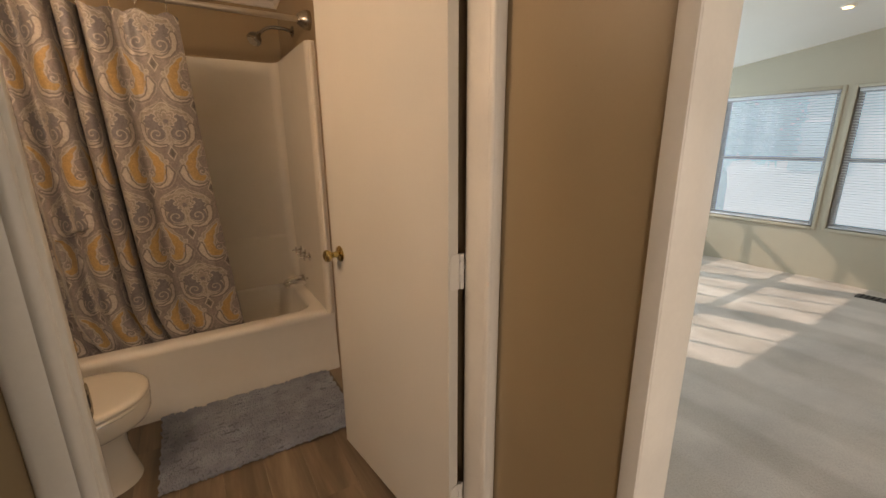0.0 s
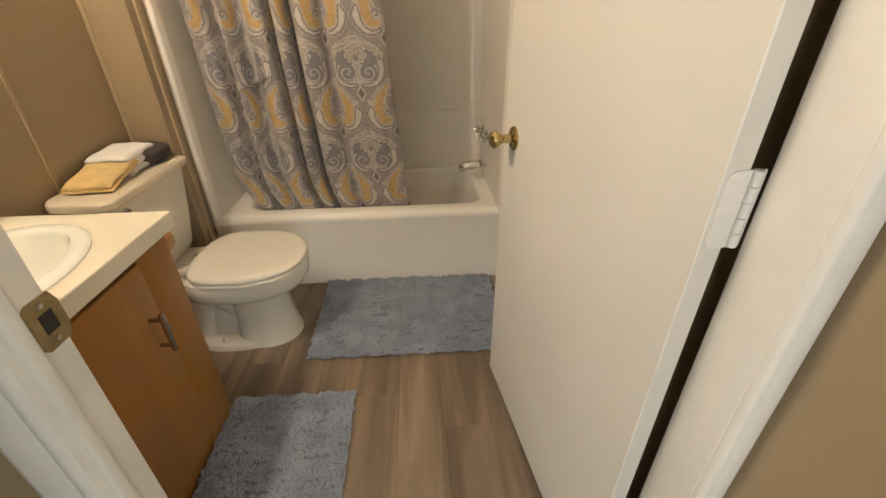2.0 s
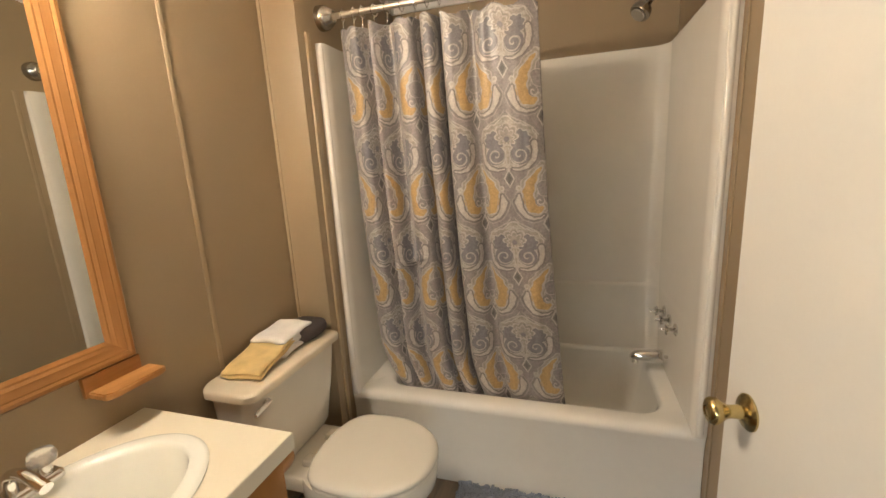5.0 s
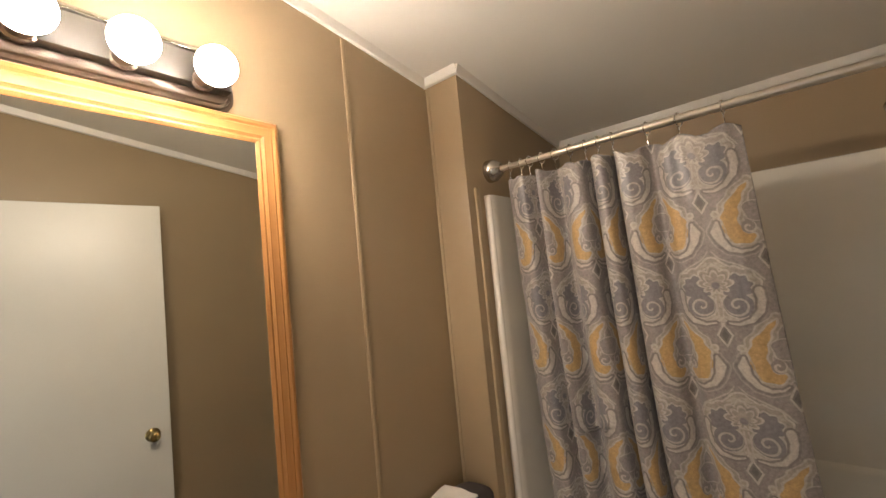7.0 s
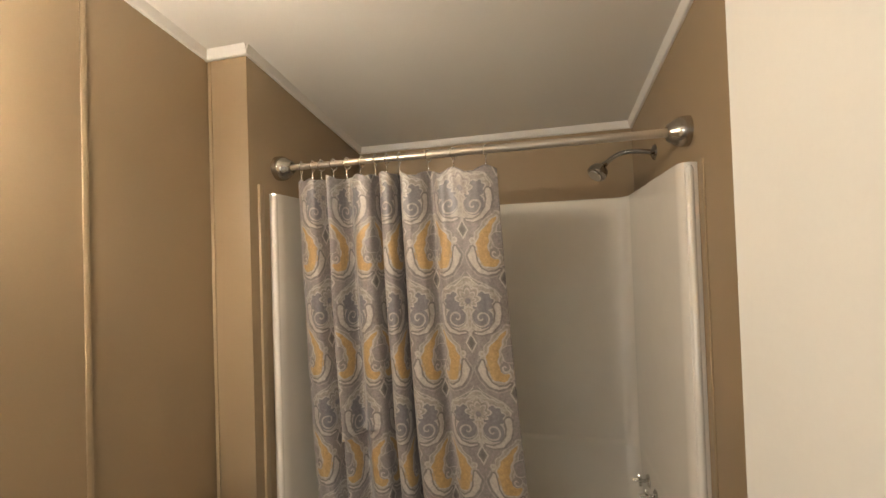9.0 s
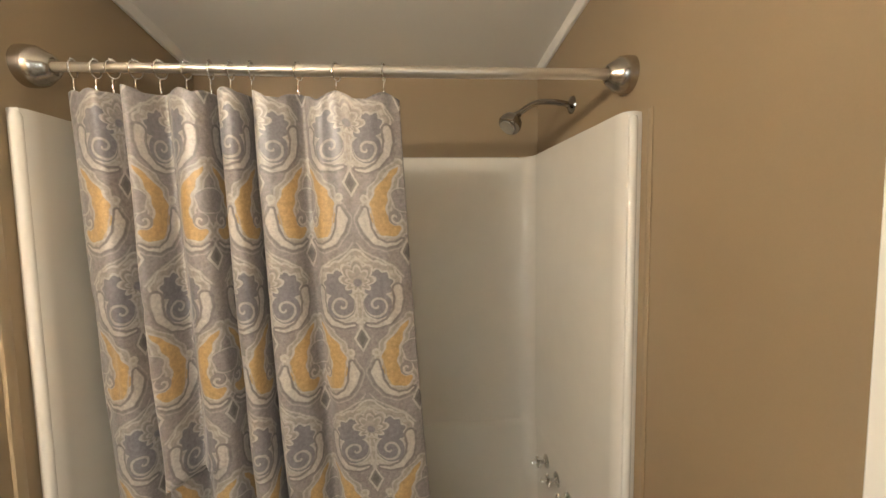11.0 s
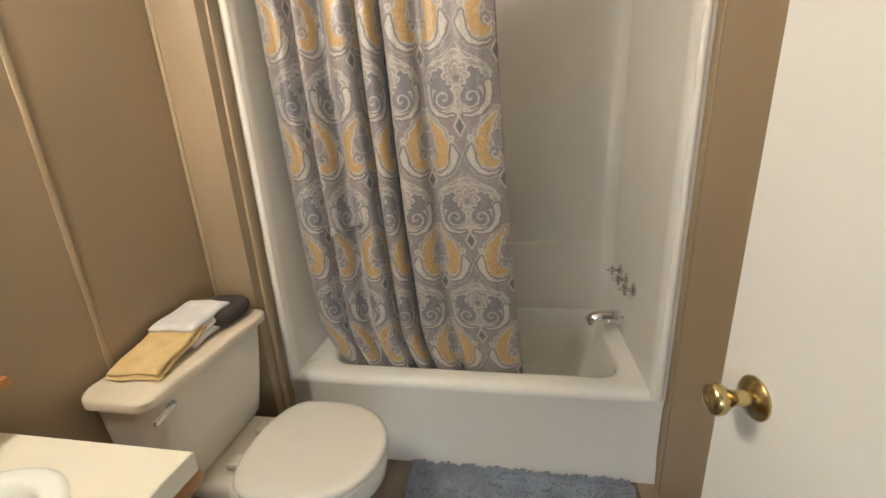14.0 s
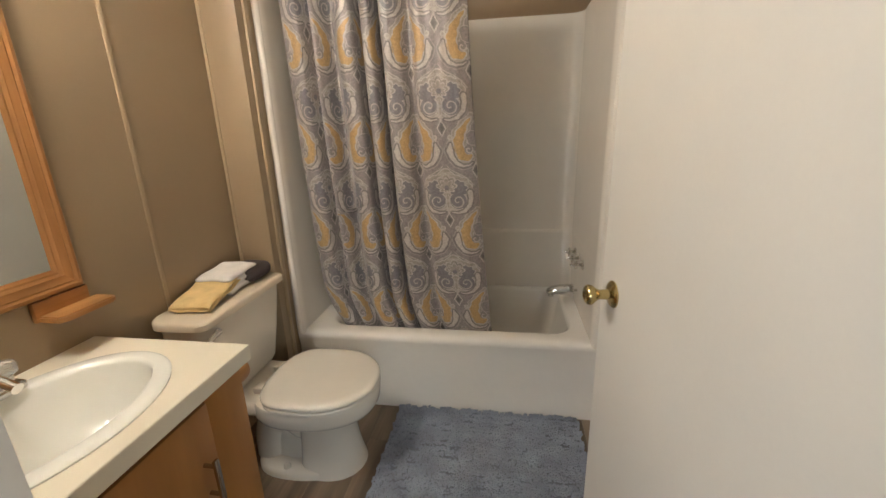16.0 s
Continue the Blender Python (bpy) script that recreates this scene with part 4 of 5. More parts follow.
# ---- toilet ----
def toilet():
    t = thing("toilet", "almond china toilet with closed round lid", "toilet", (-0.45, 1.85, 0))
    yc = 1.850
    R = []
    for x0, x1, hw, z in ((-0.560, -0.345, 0.078, 0.215), (-0.600, -0.300, 0.108, 0.228), (-0.640, -0.240, 0.146, 0.246), (-0.660, -0.207, 0.170, 0.266), (-0.664, -0.192, 0.184, 0.290), (-0.660, -0.187, 0.188, 0.335), (-0.655, -0.191, 0.184, 0.345)):
        R.append(egg(x0, x1, yc, hw, z))
    part("bowl", loft(R), CHINA, t, "", 50)
    # foot: a front column that flares to the floor, and the trap rising behind it
    foot = [egg(x0, x1, yc, hw, z, 36) for x0, x1, hw, z in ((-0.520, -0.262, 0.118, 0.0), (-0.520, -0.264, 0.116, 0.012), (-0.516, -0.272, 0.106, 0.045), (-0.512, -0.284, 0.097, 0.10), (-0.510, -0.290, 0.094, 0.16), (-0.515, -0.284, 0.098, 0.205), (-0.535, -0.262, 0.116, 0.240))]
    part("pedestal", loft(foot), CHINA, t, "", 50)
    flange = [egg(-0.700 + d, -0.300 - d, yc, 0.128 - d, z, 36) for d, z in ((0.0, 0.0), (0.0, 0.018), (0.004, 0.026), (0.014, 0.031))]
    part("plinth", loft(flange), CHINA, t, "", 50)
    web = [egg(-0.660, -0.330, yc, hw, z, 32) for hw, z in ((0.050, 0.028), (0.044, 0.05), (0.042, 0.13), (0.050, 0.20), (0.075, 0.245))]
    part("foot_web", loft(web), CHINA, t, "", 50)
    part("bolt_cap", lathe([(0.014, 0), (0.014, 0.010), (0.009, 0.018), (0.003, 0.020)], 16, Matrix.Translation((-0.545, yc - 0.098, 0.029))), CHINA, t)
    way = smooth_path([(-0.450, yc, 0.120), (-0.505, yc, 0.172), (-0.565, yc, 0.205), (-0.625, yc, 0.175), (-0.650, yc, 0.105), (-0.655, yc, 0.026)], 5)
    part("trap", tube(way, [0.060] * 4 + [0.066] * (len(way) - 4), 18), CHINA, t, "", 60)
    # deck behind the bowl
    part("deck", box(-0.79, -0.585, yc - 0.150, yc + 0.150, 0.290, 0.346, 0.02, 4), CHINA, t, "", 50)
    seat = [egg(-0.600 + d, -0.187 - d, yc, 0.195 - d, z, 56, back=0.46) for d, z in ((0.006, 0.347), (0.0, 0.352), (0.0, 0.360), (0.005, 0.365))]
    part("seat_ring", loft(seat), CHINA, t, "", 50)
    lid = [egg(-0.606 + d, -0.186 - d, yc, 0.196 - d, z, 56, back=0.46) for d, z in ((0.008, 0.366), (0.001, 0.369), (0.0, 0.374), (0.002, 0.380), (0.007, 0.385), (0.015, 0.3885), (0.028, 0.3905), (0.06, 0.3915))]
    part("seat_lid", loft(lid), CHINA, t, "", 50)
    for s in (-0.07, 0.07):
        part("hinge", box(-0.640, -0.600, yc + s - 0.022, yc + s + 0.022, 0.346, 0.372, 0.006, 3), CHINA, t)
    tank = [rounded_rect(-0.828, -0.645 - d, 1.600 + d * 0.7, 2.060 - d * 0.7, 0.05, z, 6) for d, z in ((0.075, 0.346), (0.050, 0.352), (0.038, 0.375), (0.020, 0.50), (0.006, 0.62), (0.0, 0.684))]
    part("tank", loft(tank), CHINA, t, "", 40)
    ld = [rounded_rect(-0.832, -0.632 - d, 1.582 + d, 2.082 - d, 0.045, z, 6) for d, z in ((0.006, 0.684), (0.0, 0.688), (0.0, 0.706), (0.004, 0.712), (0.012, 0.715))]
    part("tank_lid", loft(ld), LID, t, "tan almond tank lid", 40)
    lev = part("flush_lever", lathe([(0.014, 0), (0.014, 0.006), (0.008, 0.010)], 18, along((-0.648, 1.655, 0.655), (1, 0, 0))), CHROME, t)
    paddle = loft([[(-0.637 + 0.004 * math.cos(2 * math.pi * q / 12), y, z + h * math.sin(2 * math.pi * q / 12)) for q in range(12)] for y, z, h in ((1.664, 0.656, 0.007), (1.650, 0.656, 0.011), (1.625, 0.653, 0.009), (1.604, 0.649, 0.010), (1.598, 0.648, 0.006))])
    part("lever_arm", paddle, CHROME, lev, "", 60)
    return t


toilet()


def folded_towel(name, label, mat, x0, x1, y0, y1, z, turn, layers, thick, lean=0.0):
    t = thing(name, label, "towel", ((x0 + x1) / 2, (y0 + y1) / 2, z), "folded towels")
    cx, cy = (x0 + x1) / 2, (y0 + y1) / 2
    bm = bmesh.new()
    for k in range(layers):
        w, l = (x1 - x0) / 2 - 0.003 * (k % 2), (y1 - y0) / 2 - 0.004 * (k % 3)
        rows = []
        nx, ny = 14, 18
        for side in (0, 1):
            for j in range(ny + 1):
                for i in range(nx + 1):
                    a, c = i / nx * 2 - 1, j / ny * 2 - 1
                    edge = max(abs(a), abs(c))
                    r = (1 - max(0, (edge - 0.86) / 0.14) ** 2) ** 0.5 if edge < 1 else 0
                    zz = z + lean * (c + 1) / 2 + thick * (k + 0.5) + (0.5 if side else -0.5) * thick * (0.25 + 0.75 * r)
                    zz += noise.noise(Vector((a * 1.7 + k, c * 1.7, 5))) * 0.004
                    rows.append(bm.verts.new((cx + a * w + 0.003 * math.sin(c * 5 + k), cy + c * l + 0.003 * math.sin(a * 4 + k), zz)))
        n = (nx + 1) * (ny + 1)
        V = rows
        for j in range(ny):
            for i in range(nx):
                a = j * (nx + 1) + i
                bm.faces.new((V[a], V[a + 1], V[a + nx + 2], V[a + nx + 1]))
                bm.faces.new((V[n + a], V[n + a + nx + 1], V[n + a + nx + 2], V[n + a + 1]))
        rim = [i for i in range(nx + 1)] + [j * (nx + 1) + nx for j in range(1, ny + 1)] + [ny * (nx + 1) + i for i in range(nx - 1, -1, -1)] + [j * (nx + 1) for j in range(ny - 1, 0, -1)]
        for p, q in zip(rim, rim[1:] + rim[:1]):
            bm.faces.new((V[p], V[q], V[n + q], V[n + p]))
    bm.transform(Matrix.Translation((cx, cy, 0)) @ Matrix.Rotation(radians(turn), 4, "Z") @ Matrix.Translation((-cx, -cy, 0)))
    part("folds", bm, mat, t, "", 180)
    return t


dt = thing("dark_towel", "rolled dark brown towel on the toilet tank", "towel", (-0.745, 1.985, 0.715), "folded towels")
bm = bmesh.new()
bmesh.ops.create_uvsphere(bm, u_segments=36, v_segments=20, radius=1.0)
for v in bm.verts:
    c = v.co.copy()
    sq = lambda k: math.copysign(abs(k) ** 0.72, k)
    v.co = Vector((-0.745 + 0.078 * sq(c.x), 1.985 + 0.094 * sq(c.y), 0.746 + 0.031 * sq(c.z) + 0.003 * noise.noise(c * 2.3)))
part("roll", bm, TOWEL_D, dt, "", 180)
folded_towel("white_towel", "white folded hand towel on the toilet tank", TOWEL_W, -0.822, -0.690, 1.80, 1.985, 0.716, 3, 3, 0.023, 0.008)
folded_towel("yellow_towel", "yellow folded washcloth leaning on the white towel", TOWEL_Y, -0.820, -0.675, 1.655, 1.865, 0.717, 6, 2, 0.012, 0.034)

# ---- vanity ----
CT = 0.746


def vanity():
    v = thing("vanity_cabinet", "honey-brown wooden vanity cabinet with one flat door", "cabinet", (-0.62, 1.13, 0))
    bm = box(XL + 0.001, -0.413, 1.412, 1.430, 0.0, CT - 0.044, 0.002)
    box(-0.431, -0.413, YV + 0.003, 1.412, 0.0, CT - 0.044, 0.001, bm=bm)
    box(XL + 0.001, -0.431, YV + 0.003, 1.412, 0.05, 0.07, bm=bm)
    part("body", bm, CABINET, v)
    # Dark strip paints the shade in the gap above the door.
    part("gap_shade", box(-0.416, -0.4105, YV + 0.01, 1.290, 0.684, 0.697), DARK, v)
    d = part("cabinet_door", box(-0.412, -0.394, YV + 0.02, 1.288, 0.075, 0.684, 0.003), CABINET, v)
    part("stile", box(-0.4125, -0.4085, 1.296, 1.4302, 0.0, CT - 0.046, 0.001), CABINET, v)
    h = bmesh.new()
    for z in (0.470, 0.548):
        join(h, tube([(-0.394, 1.245, z), (-0.364, 1.245, z)], 0.005, 10))
    join(h, box(-0.368, -0.358, 1.238, 1.252, 0.452, 0.566, 0.003))
    part("handle", h, NICKEL, d, "slim brushed metal bar handle")
    return v


vanity()


def countertop():
    x0, x1, y0, y1 = XL + 0.001, -0.380, YV + 0.003, 1.445
    ob = thing("vanity_countertop", "cream laminate countertop with a square front edge", "countertop", ((x0 + x1) / 2, (y0 + y1) / 2, CT - 0.04))
    cx, cy, a, b = SINK
    n = 64
    def outer(z, d):
        out = []
        for k in range(n):
            t = 2 * math.pi * (k + 0.5) / n
            c, s = math.cos(t), math.sin(t)
            ks = []
            if c > 1e-6: ks.append((x1 - d - cx) / c)
            if c < -1e-6: ks.append((x0 + d - cx) / c)
            if s > 1e-6: ks.append((y1 - d - cy) / s)
            if s < -1e-6: ks.append((y0 + d - cy) / s)
            m = min(ks)
            out.append([cx + c * m, cy + s * m, z])
        for px, py in ((x0 + d, y0 + d), (x1 - d, y0 + d), (x1 - d, y1 - d), (x0 + d, y1 - d)):
            j = min(range(n), key=lambda i: (out[i][0] - px) ** 2 + (out[i][1] - py) ** 2)
            out[j][0], out[j][1] = px, py
        return out
    def inner(z):
        return [(cx + (a - 0.02) * math.cos(2 * math.pi * (k + 0.5) / n), cy + (b - 0.02) * math.sin(2 * math.pi * (k + 0.5) / n), z) for k in range(n)]
    rows = [inner(CT - 0.042), outer(CT - 0.042, 0.0), outer(CT - 0.002, 0.0), outer(CT, 0.002), inner(CT), inner(CT - 0.042)]
    part("top", loft(rows[3:6], False, False), LAMINATE, ob, "", 30)
    part("front_edge", loft(rows[0:4], False, False), LAMINATE, ob, "", 30)
    return ob


SINK = (-0.614, 1.118, 0.190, 0.258)
countertop()


def sink():
    s = thing("sink", "white oval drop-in sink", "sink", (SINK[0], SINK[1], CT))
    cx, cy, a, b = SINK
    def ring(da, z, sx=0.0):
        return [(cx + sx + (a - da) * math.cos(2 * math.pi * k / 64), cy + (b - da) * math.sin(2 * math.pi * k / 64), z) for k in range(64)]
    rows = [ring(0.0, CT), ring(-0.001, CT + 0.004), ring(0.003, CT + 0.0075), ring(0.009, CT + 0.0095), ring(0.030, CT + 0.0095), ring(0.036, CT + 0.0075), ring(0.041, CT - 0.002, 0.005),
            ring(0.052, CT - 0.030, 0.012), ring(0.075, CT - 0.075, 0.016), ring(0.11, CT - 0.110, 0.018), ring(0.16, CT - 0.128, 0.018), ring(0.185, CT - 0.131, 0.018)]
    part("basin", loft(rows, False, True), SINK_WHITE, s, "", 60)
    part("drain", lathe([(0.020, 0), (0.020, 0.003), (0.012, 0.002)], 20, Matrix.Translation((cx + 0.018, cy, CT - 0.131))), CHROME, s)
    return s


sink()


def sink_faucet():
    f = thing("sink_faucet", "chrome centre-set sink faucet with clear acrylic knobs", "faucet", (-0.765, 1.135, CT))
    part("base", box(-0.792, -0.740, 1.060, 1.210, CT + 0.009, CT + 0.032, 0.010, 4), CHROME, f, "", 40)
    path = smooth_path([(-0.766, 1.135, CT + 0.028), (-0.758, 1.135, CT + 0.065), (-0.71, 1.135, CT + 0.078), (-0.655, 1.135, CT + 0.062)], 6)
    part("spout", tube(path, 0.011, 14), CHROME, f, "", 60)
    for y in (1.083, 1.188):
        k = part("stem", lathe([(0.012, 0), (0.012, 0.022)], 16, Matrix.Translation((-0.764, y, CT + 0.028))), CHROME, f)
        part("knob", lathe([(0.014, 0), (0.022, 0.006), (0.024, 0.018), (0.020, 0.030), (0.010, 0.033)], 10, Matrix.Translation((-0.764, y, CT + 0.048))), KNOB, k, "clear acrylic knob", 20)
    return f


sink_faucet()


def paper_holder():
    p = thing("paper_holder", "small wooden peg holder on the cabinet side", "holder", (-0.43, 1.43, 0.645))
    bm = loft([[(-0.440 + 0.019 * math.cos(2 * math.pi * a / 16) * k, y, 0.642 + 0.029 * k * math.sin(2 * math.pi * a / 16)) for a in range(16)] for y, k in ((1.4305, 1.0), (1.476, 1.0), (1.490, 0.85), (1.495, 0.5))])
    part("arm", bm, OAKY, p)
    return p


paper_holder()

# ---- mirror, shelf, lamp ----
def mirror():
    m = thing("wall_mirror", "bathroom mirror in a moulded honey oak frame", "mirror", (XL, 1.2, 0.9))
    y0, y1, z0, z1 = 0.862, 1.446, 0.899, 1.955
    w = 0.060
    prof = [(0.0, 0.0), (0.0, 0.016), (0.06, 0.022), (0.20, 0.024), (0.30, 0.020), (0.36, 0.0215), (0.60, 0.0175), (0.66, 0.0185), (0.78, 0.013), (0.86, 0.014), (0.96, 0.010), (1.0, 0.008), (1.0, 0.0)]
    def member(p, q, inward, mat):
        # mitred moulding from p to q in the (y, z) plane
        bm = bmesh.new()
        d = (Vector(q) - Vector(p)).normalized()
        rows = []
        for end, sgn in ((Vector(p), 1), (Vector(q), -1)):
            row = []
            for a, h in prof:
                pt = end + Vector(inward) * (a * w) + d * (sgn * a * w)
                row.append(bm.verts.new((XL + 0.0015 + h * 0.75, pt.x, pt.y)))
            rows.append(row)
        for k in range(len(prof)):
            j = (k + 1) % len(prof)
            bm.faces.new((rows[0][k], rows[0][j], rows[1][j], rows[1][k]))
        bm.faces.new(rows[0])
        bm.faces.new(rows[1][::-1])
        part("frame_member", bm, mat, m, "", 25)
    member((y0, z1), (y1, z1), (0, -1), OAKY)
    member((y1, z1), (y1, z0), (-1, 0), OAK)
    member((y1, z0), (y0, z0), (0, 1), OAKY)
    member((y0, z0), (y0, z1), (1, 0), OAK)
    part("glass", box(XL + 0.001, XL + 0.007, y0 + w - 0.006, y1 - w + 0.006, z0 + w - 0.006, z1 - w + 0.006), MIRROR, m, "", None)
    return m


mirror()


def wood_shelf():
    s = thing("wooden_shelf", "small honey oak ledge shelf under the mirror", "shelf", (XL, 1.39, 0.86))
    part("back_plate", box(XL + 0.001, XL + 0.016, 1.318, 1.452, 0.846, 0.897, 0.003), OAKY, s)
    bm = loft([[(XL + 0.016, 1.322, z), (XL + 0.070, 1.322, z), (XL + 0.082, 1.340, z), (XL + 0.082, 1.458, z), (XL + 0.074, 1.470, z), (XL + 0.016, 1.470, z)] for z in (0.846, 0.862)])
    bmesh.ops.bevel(bm, geom=bm.edges[:], offset=0.003, segments=2, affect="EDGES")
    part("ledge", bm, OAKY, s)
    return s


wood_shelf()


def vanity_light():
    v = thing("vanity_light", "bronze bar vanity light with three lit globe bulbs", "wall light", (XL, 1.116, 2.0))
    yc, zc = 1.116, 2.003
    R = []
    for d, x in ((0.0, 0.001), (0.0, 0.008), (0.004, 0.011), (0.010, 0.012), (0.012, 0.018), (0.019, 0.021), (0.021, 0.027), (0.027, 0.030)):
        r = rounded_rect(yc - 0.222 + d, yc + 0.222 - d, zc - 0.056 + d, zc + 0.056 - d, 0.050 - d, 0, 8)
        R.append([(XL + x, a, b) for a, b, _ in r])
    part("back_plate", loft(R), BRONZE, v, "", 30)
    ch = part("channel", box(XL + 0.029, XL + 0.060, yc - 0.198, yc + 0.198, zc - 0.016, zc + 0.056, 0.004), CHANNEL, v, "dull metal channel between the bulbs")
    part("channel_lip", box(XL + 0.029, XL + 0.066, yc - 0.198, yc + 0.198, zc + 0.0562, zc + 0.066, 0.003), NICKEL, ch)
    for k in (-1, 0, 1):
        y = yc - 0.010 + k * 0.144
        part("socket", lathe([(0.026, 0), (0.026, 0.006), (0.021, 0.009), (0.020, 0.038)], 24, along((XL + 0.052, y, zc - 0.003), (1, 0, 0))), BRONZE, v, "", 40)
        globe = lambda a0, a1, n: [(0.0415 * math.sin(radians(a0 + (a1 - a0) * i / n)), 0.046 - 0.0415 * math.cos(radians(a0 + (a1 - a0) * i / n))) for i in range(n + 1)]
        at = along((XL + 0.088, y, zc - 0.003), (1, 0, 0))
        bulb = part("bulb", lathe(globe(66, 177, 14), 32, at), BULB_MAT, v, "lit white globe bulb", 60)
        # Opaque collar, added to keep the bulb's light off the wall behind.
        part("bulb_base", lathe([(0.015, 0.0), (0.017, 0.006)] + globe(30, 65.5, 5), 32, at), TRIM, bulb, "white plastic collar, shading the wall behind the bulb", 60)
    return v


vanity_light()

# ---- door ----
def bathroom_door():
    H = Vector((0.600, 0.843, 0))
    F = Vector((0.509, 1.556, 0))
    L = (F - H).length
    d = thing("door_1", "cream-painted flush bathroom door standing open", "door", (H.x, H.y, 0.0), "", "structure")
    ang = math.atan2(F.y - H.y, F.x - H.x)
    place = Matrix.Translation(H) @ Matrix.Rotation(ang, 4, "Z")
    # local: x along the leaf, y towards the basin, face at y = 0
    def put(bm):
        bm.transform(place)
        return bm
    def leaf_plate(z):
        # rounded corners on the side away from the knuckle
        y0, y1, r = -0.0345, -0.0055, 0.012
        ring = [(y0, z - 0.049), (y1 - r, z - 0.049)]
        ring += [(y1 - r + r * math.sin(radians(a)), z - 0.049 + r - r * math.cos(radians(a))) for a in range(15, 91, 15)]
        ring += [(y1 - r + r * math.cos(radians(a)), z + 0.049 - r + r * math.sin(radians(a))) for a in range(0, 91, 15)]
        ring += [(y0, z + 0.049)]
        return loft([[(x, a, b) for a, b in ring] for x in (0.0002, -0.0020, -0.0024)])
    part("slab", put(box(0, L, -0.034, 0.0, 0.012, 1.992, 0.0015, 1)), PAINT, d)
    kx, kz = L - 0.072, 0.899
    for side in (1, -1):
        y = 0 if side == 1 else -0.034
        rose = part("knob_rose", put(lathe([(0.031, 0), (0.031, 0.003), (0.027, 0.007), (0.018, 0.010), (0.012, 0.012), (0.011, 0.030)], 28, along((kx, y, kz), (0, side, 0)))), BRASS, d, "brass rose", 40)
        part("knob", put(lathe([(0.011, 0.028), (0.012, 0.034), (0.0165, 0.041), (0.0225, 0.049), (0.0235, 0.055), (0.0210, 0.061), (0.016, 0.064), (0.010, 0.0650), (0.008, 0.0635), (0.003, 0.0645)], 28, along((kx, y, kz), (0, side, 0)))), BRASS, rose, "worn brass door knob", 40)
    part("latch_plate", put(box(L - 0.0005, L + 0.0015, -0.028, -0.006, kz - 0.03, kz + 0.03, 0.0005)), BRASS, d)
    for z in (0.24, 0.978, 1.76):
        h = bmesh.new()
        # leaf on the door's edge, knuckle, leaf on the jamb
        join(h, put(leaf_plate(z)))
        kn = place @ Vector((-0.001, -0.043, z))
        hinge = part("hinge", h, JAMB, d, "painted-over steel hinge")
        for k in range(5):
            part("knuckle", lathe([(0.0056, 0), (0.0068, 0.001), (0.0068, 0.0182), (0.0056, 0.0192)], 14, Matrix.Translation((kn.x, kn.y, z - 0.049 + k * 0.0196))), JAMB, hinge)
        part("leaf", box(kn.x, JX1 + 0.0004, kn.y - 0.001, kn.y + 0.0012, z - 0.049, z + 0.049), JAMB, hinge)
        for q in (-0.034, 0.0, 0.034):
            part("screw", put(lathe([(0.0026, 0), (0.0024, 0.0005), (0.001, 0.0002)], 10, along((-0.0022, -0.014 - 0.006 * (q == 0), z + q), (-1, 0, 0)))), JAMB, hinge)
    return d


bathroom_door()
st = thing("strike_plate", "worn brass strike plate on the door jamb", "strike plate", (JX0, 0.79, 0.898))
bm = loft([[(JX0 - 0.001 + k, 0.781, 0.874), (JX0 - 0.001 + k, 0.786, 0.869), (JX0 - 0.001 + k, 0.816, 0.869), (JX0 - 0.001 + k, 0.822, 0.884), (JX0 - 0.001 + k, 0.822, 0.914), (JX0 - 0.001 + k, 0.816, 0.929), (JX0 - 0.001 + k, 0.786, 0.929), (JX0 - 0.001 + k, 0.781, 0.924)] for k in (0.0, 0.0026)])
part("plate", bm, BRASS_OLD, st, "tarnished brass")
# No real hole: a dark block paints the shade inside it.
part("latch_hole_shade", box(JX0 + 0.0012, JX0 + 0.0022, 0.792, 0.810, 0.887, 0.911, 0.0004), DARK, st)
for z in (0.878, 0.920):
    part("screw", lathe([(0.004, 0), (0.0036, 0.0012), (0.001, 0.0006)], 12, along((JX0 + 0.0016, 0.800, z), (1, 0, 0))), NICKEL, st)

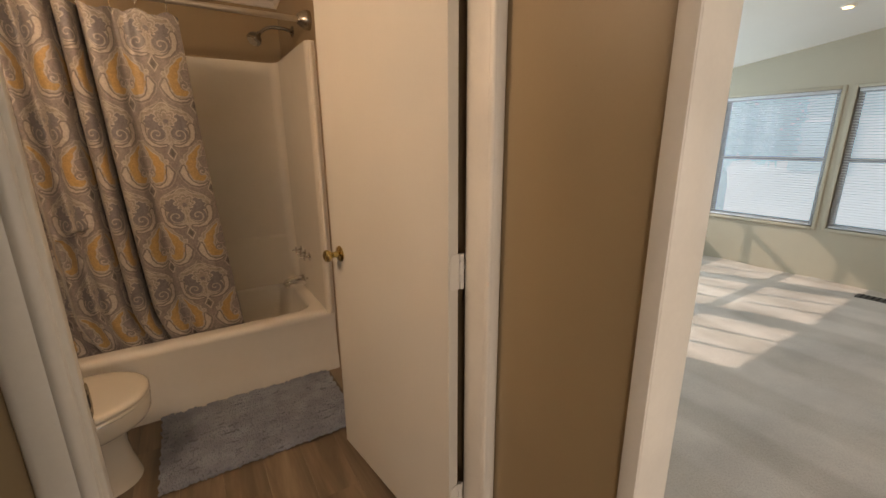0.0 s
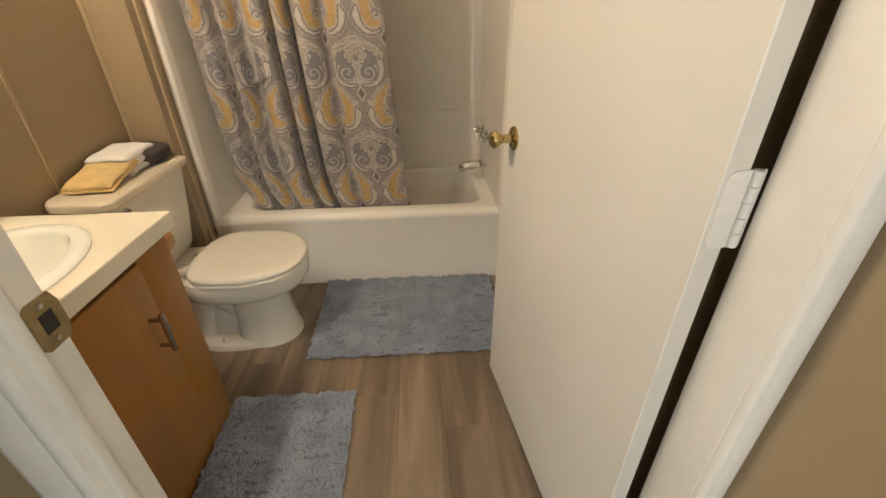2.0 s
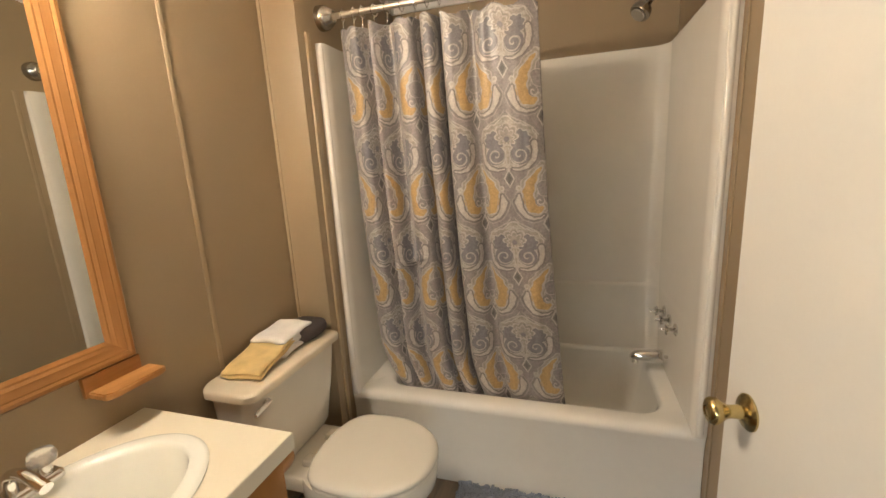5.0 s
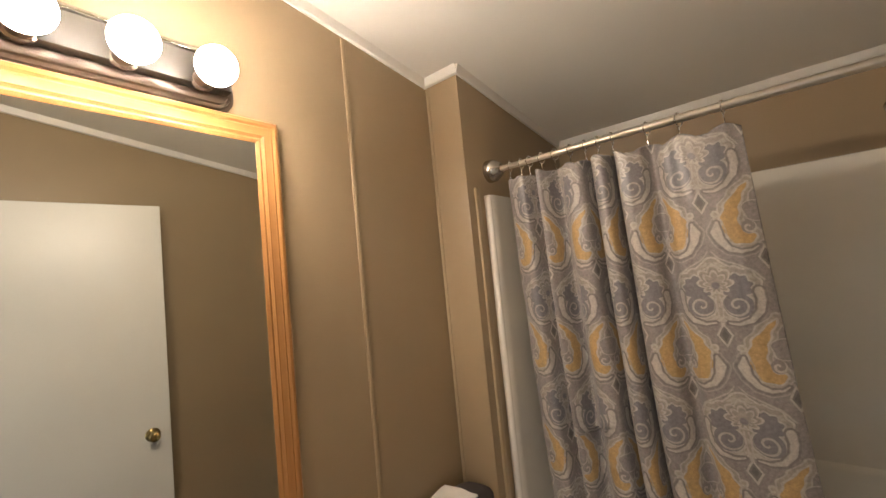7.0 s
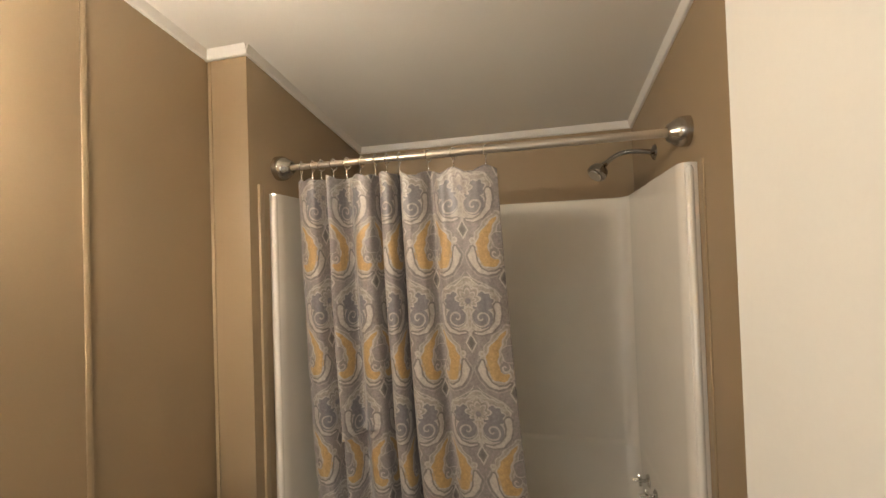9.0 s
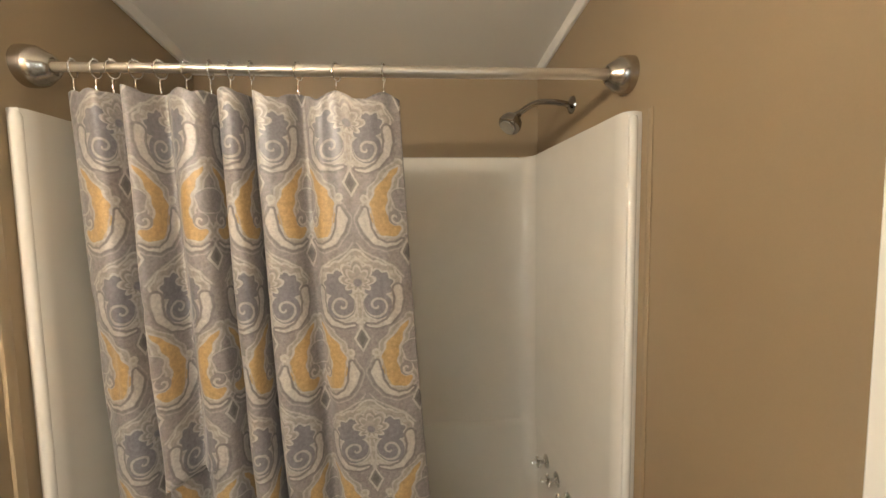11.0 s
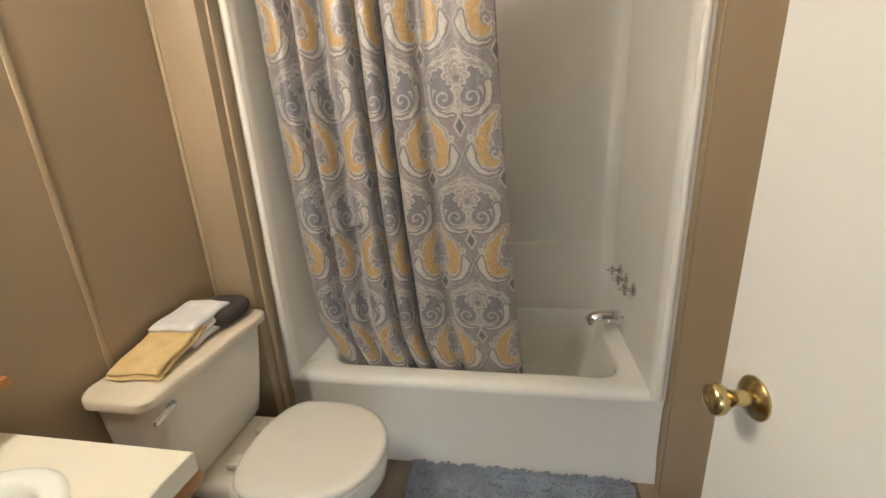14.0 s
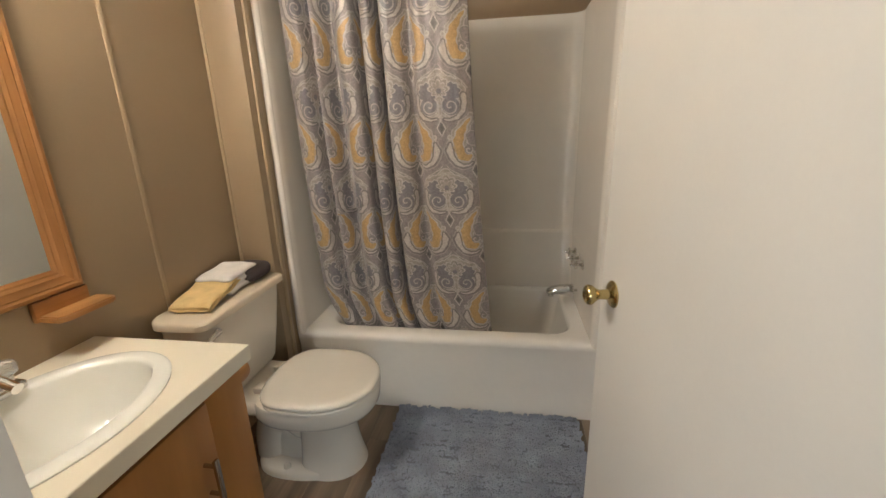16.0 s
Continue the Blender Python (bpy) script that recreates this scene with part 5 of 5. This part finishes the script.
# ---- bath mats ----
def bath_mat(label, x0, x1, y0, y1, turn, seed):
    m = thing("bath_mat", label, "bath mat", ((x0 + x1) / 2, (y0 + y1) / 2, 0), "bath mats")
    rnd = random.Random(seed)
    cx, cy = (x0 + x1) / 2, (y0 + y1) / 2
    spin = Matrix.Translation((cx, cy, 0)) @ Matrix.Rotation(radians(turn), 4, "Z") @ Matrix.Translation((-cx, -cy, 0))
    b = box(x0 + 0.004, x1 - 0.004, y0 + 0.004, y1 - 0.004, 0.001, 0.010, 0.003)
    b.transform(spin)
    part("backing", b, MAT_BACK, m)
    verts, faces = [], []
    step = 0.0086
    nx, ny = int((x1 - x0) / step), int((y1 - y0) / step)
    for j in range(ny + 1):
        for i in range(nx + 1):
            px = x0 + i * step + rnd.uniform(-0.003, 0.003) + 0.003 * math.sin(j * 0.9)
            py = y0 + j * step + rnd.uniform(-0.002, 0.002) + 0.004 * math.sin(i * 0.55) + 0.003 * math.sin(i * 1.7)
            swirl = noise.noise(Vector((px * 7, py * 7, seed)))
            tall = 0.008 + 0.003 * (0.5 + swirl) + rnd.uniform(-0.0008, 0.0008)
            tall *= 0.84 + 0.34 * math.sin((y0 + j * step) * 199.5 + 2.5 * swirl) * (1 if noise.noise(Vector((px * 4, py * 9, seed + 9))) > -0.15 else 0.3)
            if noise.noise(Vector((px * 18, py * 52, seed + 4))) > 0.30:
                tall *= 0.30
            a = swirl * 4 + rnd.uniform(-0.7, 0.7)
            lx, ly = math.cos(a) * 0.004, math.sin(a) * 0.002
            r = rnd.uniform(0.0046, 0.0058)
            base = len(verts)
            for (h, k, rr) in ((0.004, 0.0, 1.0), (0.55, 0.35, 1.05), (0.92, 0.8, 0.75)):
                z = 0.008 + tall * h if h > 0.01 else 0.006
                for q in range(5):
                    t = 2 * math.pi * q / 5 + a
                    verts.append((px + lx * k + r * rr * math.cos(t), py + ly * k + r * rr * math.sin(t), z))
            verts.append((px + lx, py + ly, 0.008 + tall))
            for s in (0, 5):
                for q in range(5):
                    faces.append((base + s + q, base + s + (q + 1) % 5, base + s + 5 + (q + 1) % 5, base + s + 5 + q))
            for q in range(5):
                faces.append((base + 10 + q, base + 10 + (q + 1) % 5, base + 15))
    me = bpy.data.meshes.new("shag")
    me.from_pydata([spin @ Vector(v) for v in verts], [], faces)
    me.materials.append(MAT_BLUE)
    me.polygons.foreach_set("use_smooth", [True] * len(me.polygons))
    ob = new("shag", me)
    ob["kind"] = "stuff"
    ob.parent = m
    ob.matrix_parent_inverse = m.matrix_world.inverted()
    return m


bath_mat("blue-grey shaggy chenille mat beside the bathtub", -0.200, 0.600, 1.650, 2.185, 0.0, 3)
bath_mat("blue-grey shaggy chenille mat in front of the vanity", -0.405, 0.012, 0.900, 1.470, 0.5, 8)

# ---- small ceiling lamps in the living room ----
for x, y in ((4.10, 1.17), (3.55, 1.06)):
    z = living_ceiling(y)
    c = thing("ceiling_lamp", "small warm ceiling lamp, lit", "ceiling lamp", (x, y, z), "living room ceiling lamps")
    part("trim_ring", lathe([(0.045, -0.010), (0.045, 0.002)], 20, Matrix.Translation((x, y, z))), TRIM, c)
    part("lens", lathe([(0.008, -0.018), (0.026, -0.014), (0.030, -0.009)], 18, Matrix.Translation((x, y, z))), LAMP_LENS, c, "lit lens")

# ---- floor planks ----
def planks():
    w, l = 0.152, 1.10
    cache = {}
    rnd = random.Random(5)
    x, col = XL - 0.05 - w * 5, 0
    while x < 0.78:
        y = -0.62 - rnd.uniform(0, l)
        while y < 2.22:
            a0, a1 = max(x, XL - 0.60), min(x + w, 0.78)
            b0, b1 = max(y, -0.52), min(y + l, 2.215 if XL - 0.02 < x + w * 0.9 and x < XR else 0.80)
            y += l
            if b1 - b0 < 0.03 or a1 - a0 < 0.02:
                continue
            key = (round(a1 - a0, 4), round(b1 - b0, 4))
            if key not in cache:
                bm = box(0.0001, key[0] - 0.0001, 0.0001, key[1] - 0.0001, -0.004, 0.0, 0.0002, 1)
                cache[key] = mesh_of(bm, "plank", PLANK, 30)
            p = new("plank", cache[key])
            p.parent = floor
            p.location = (a0, b0, 0)
        x += w


planks()
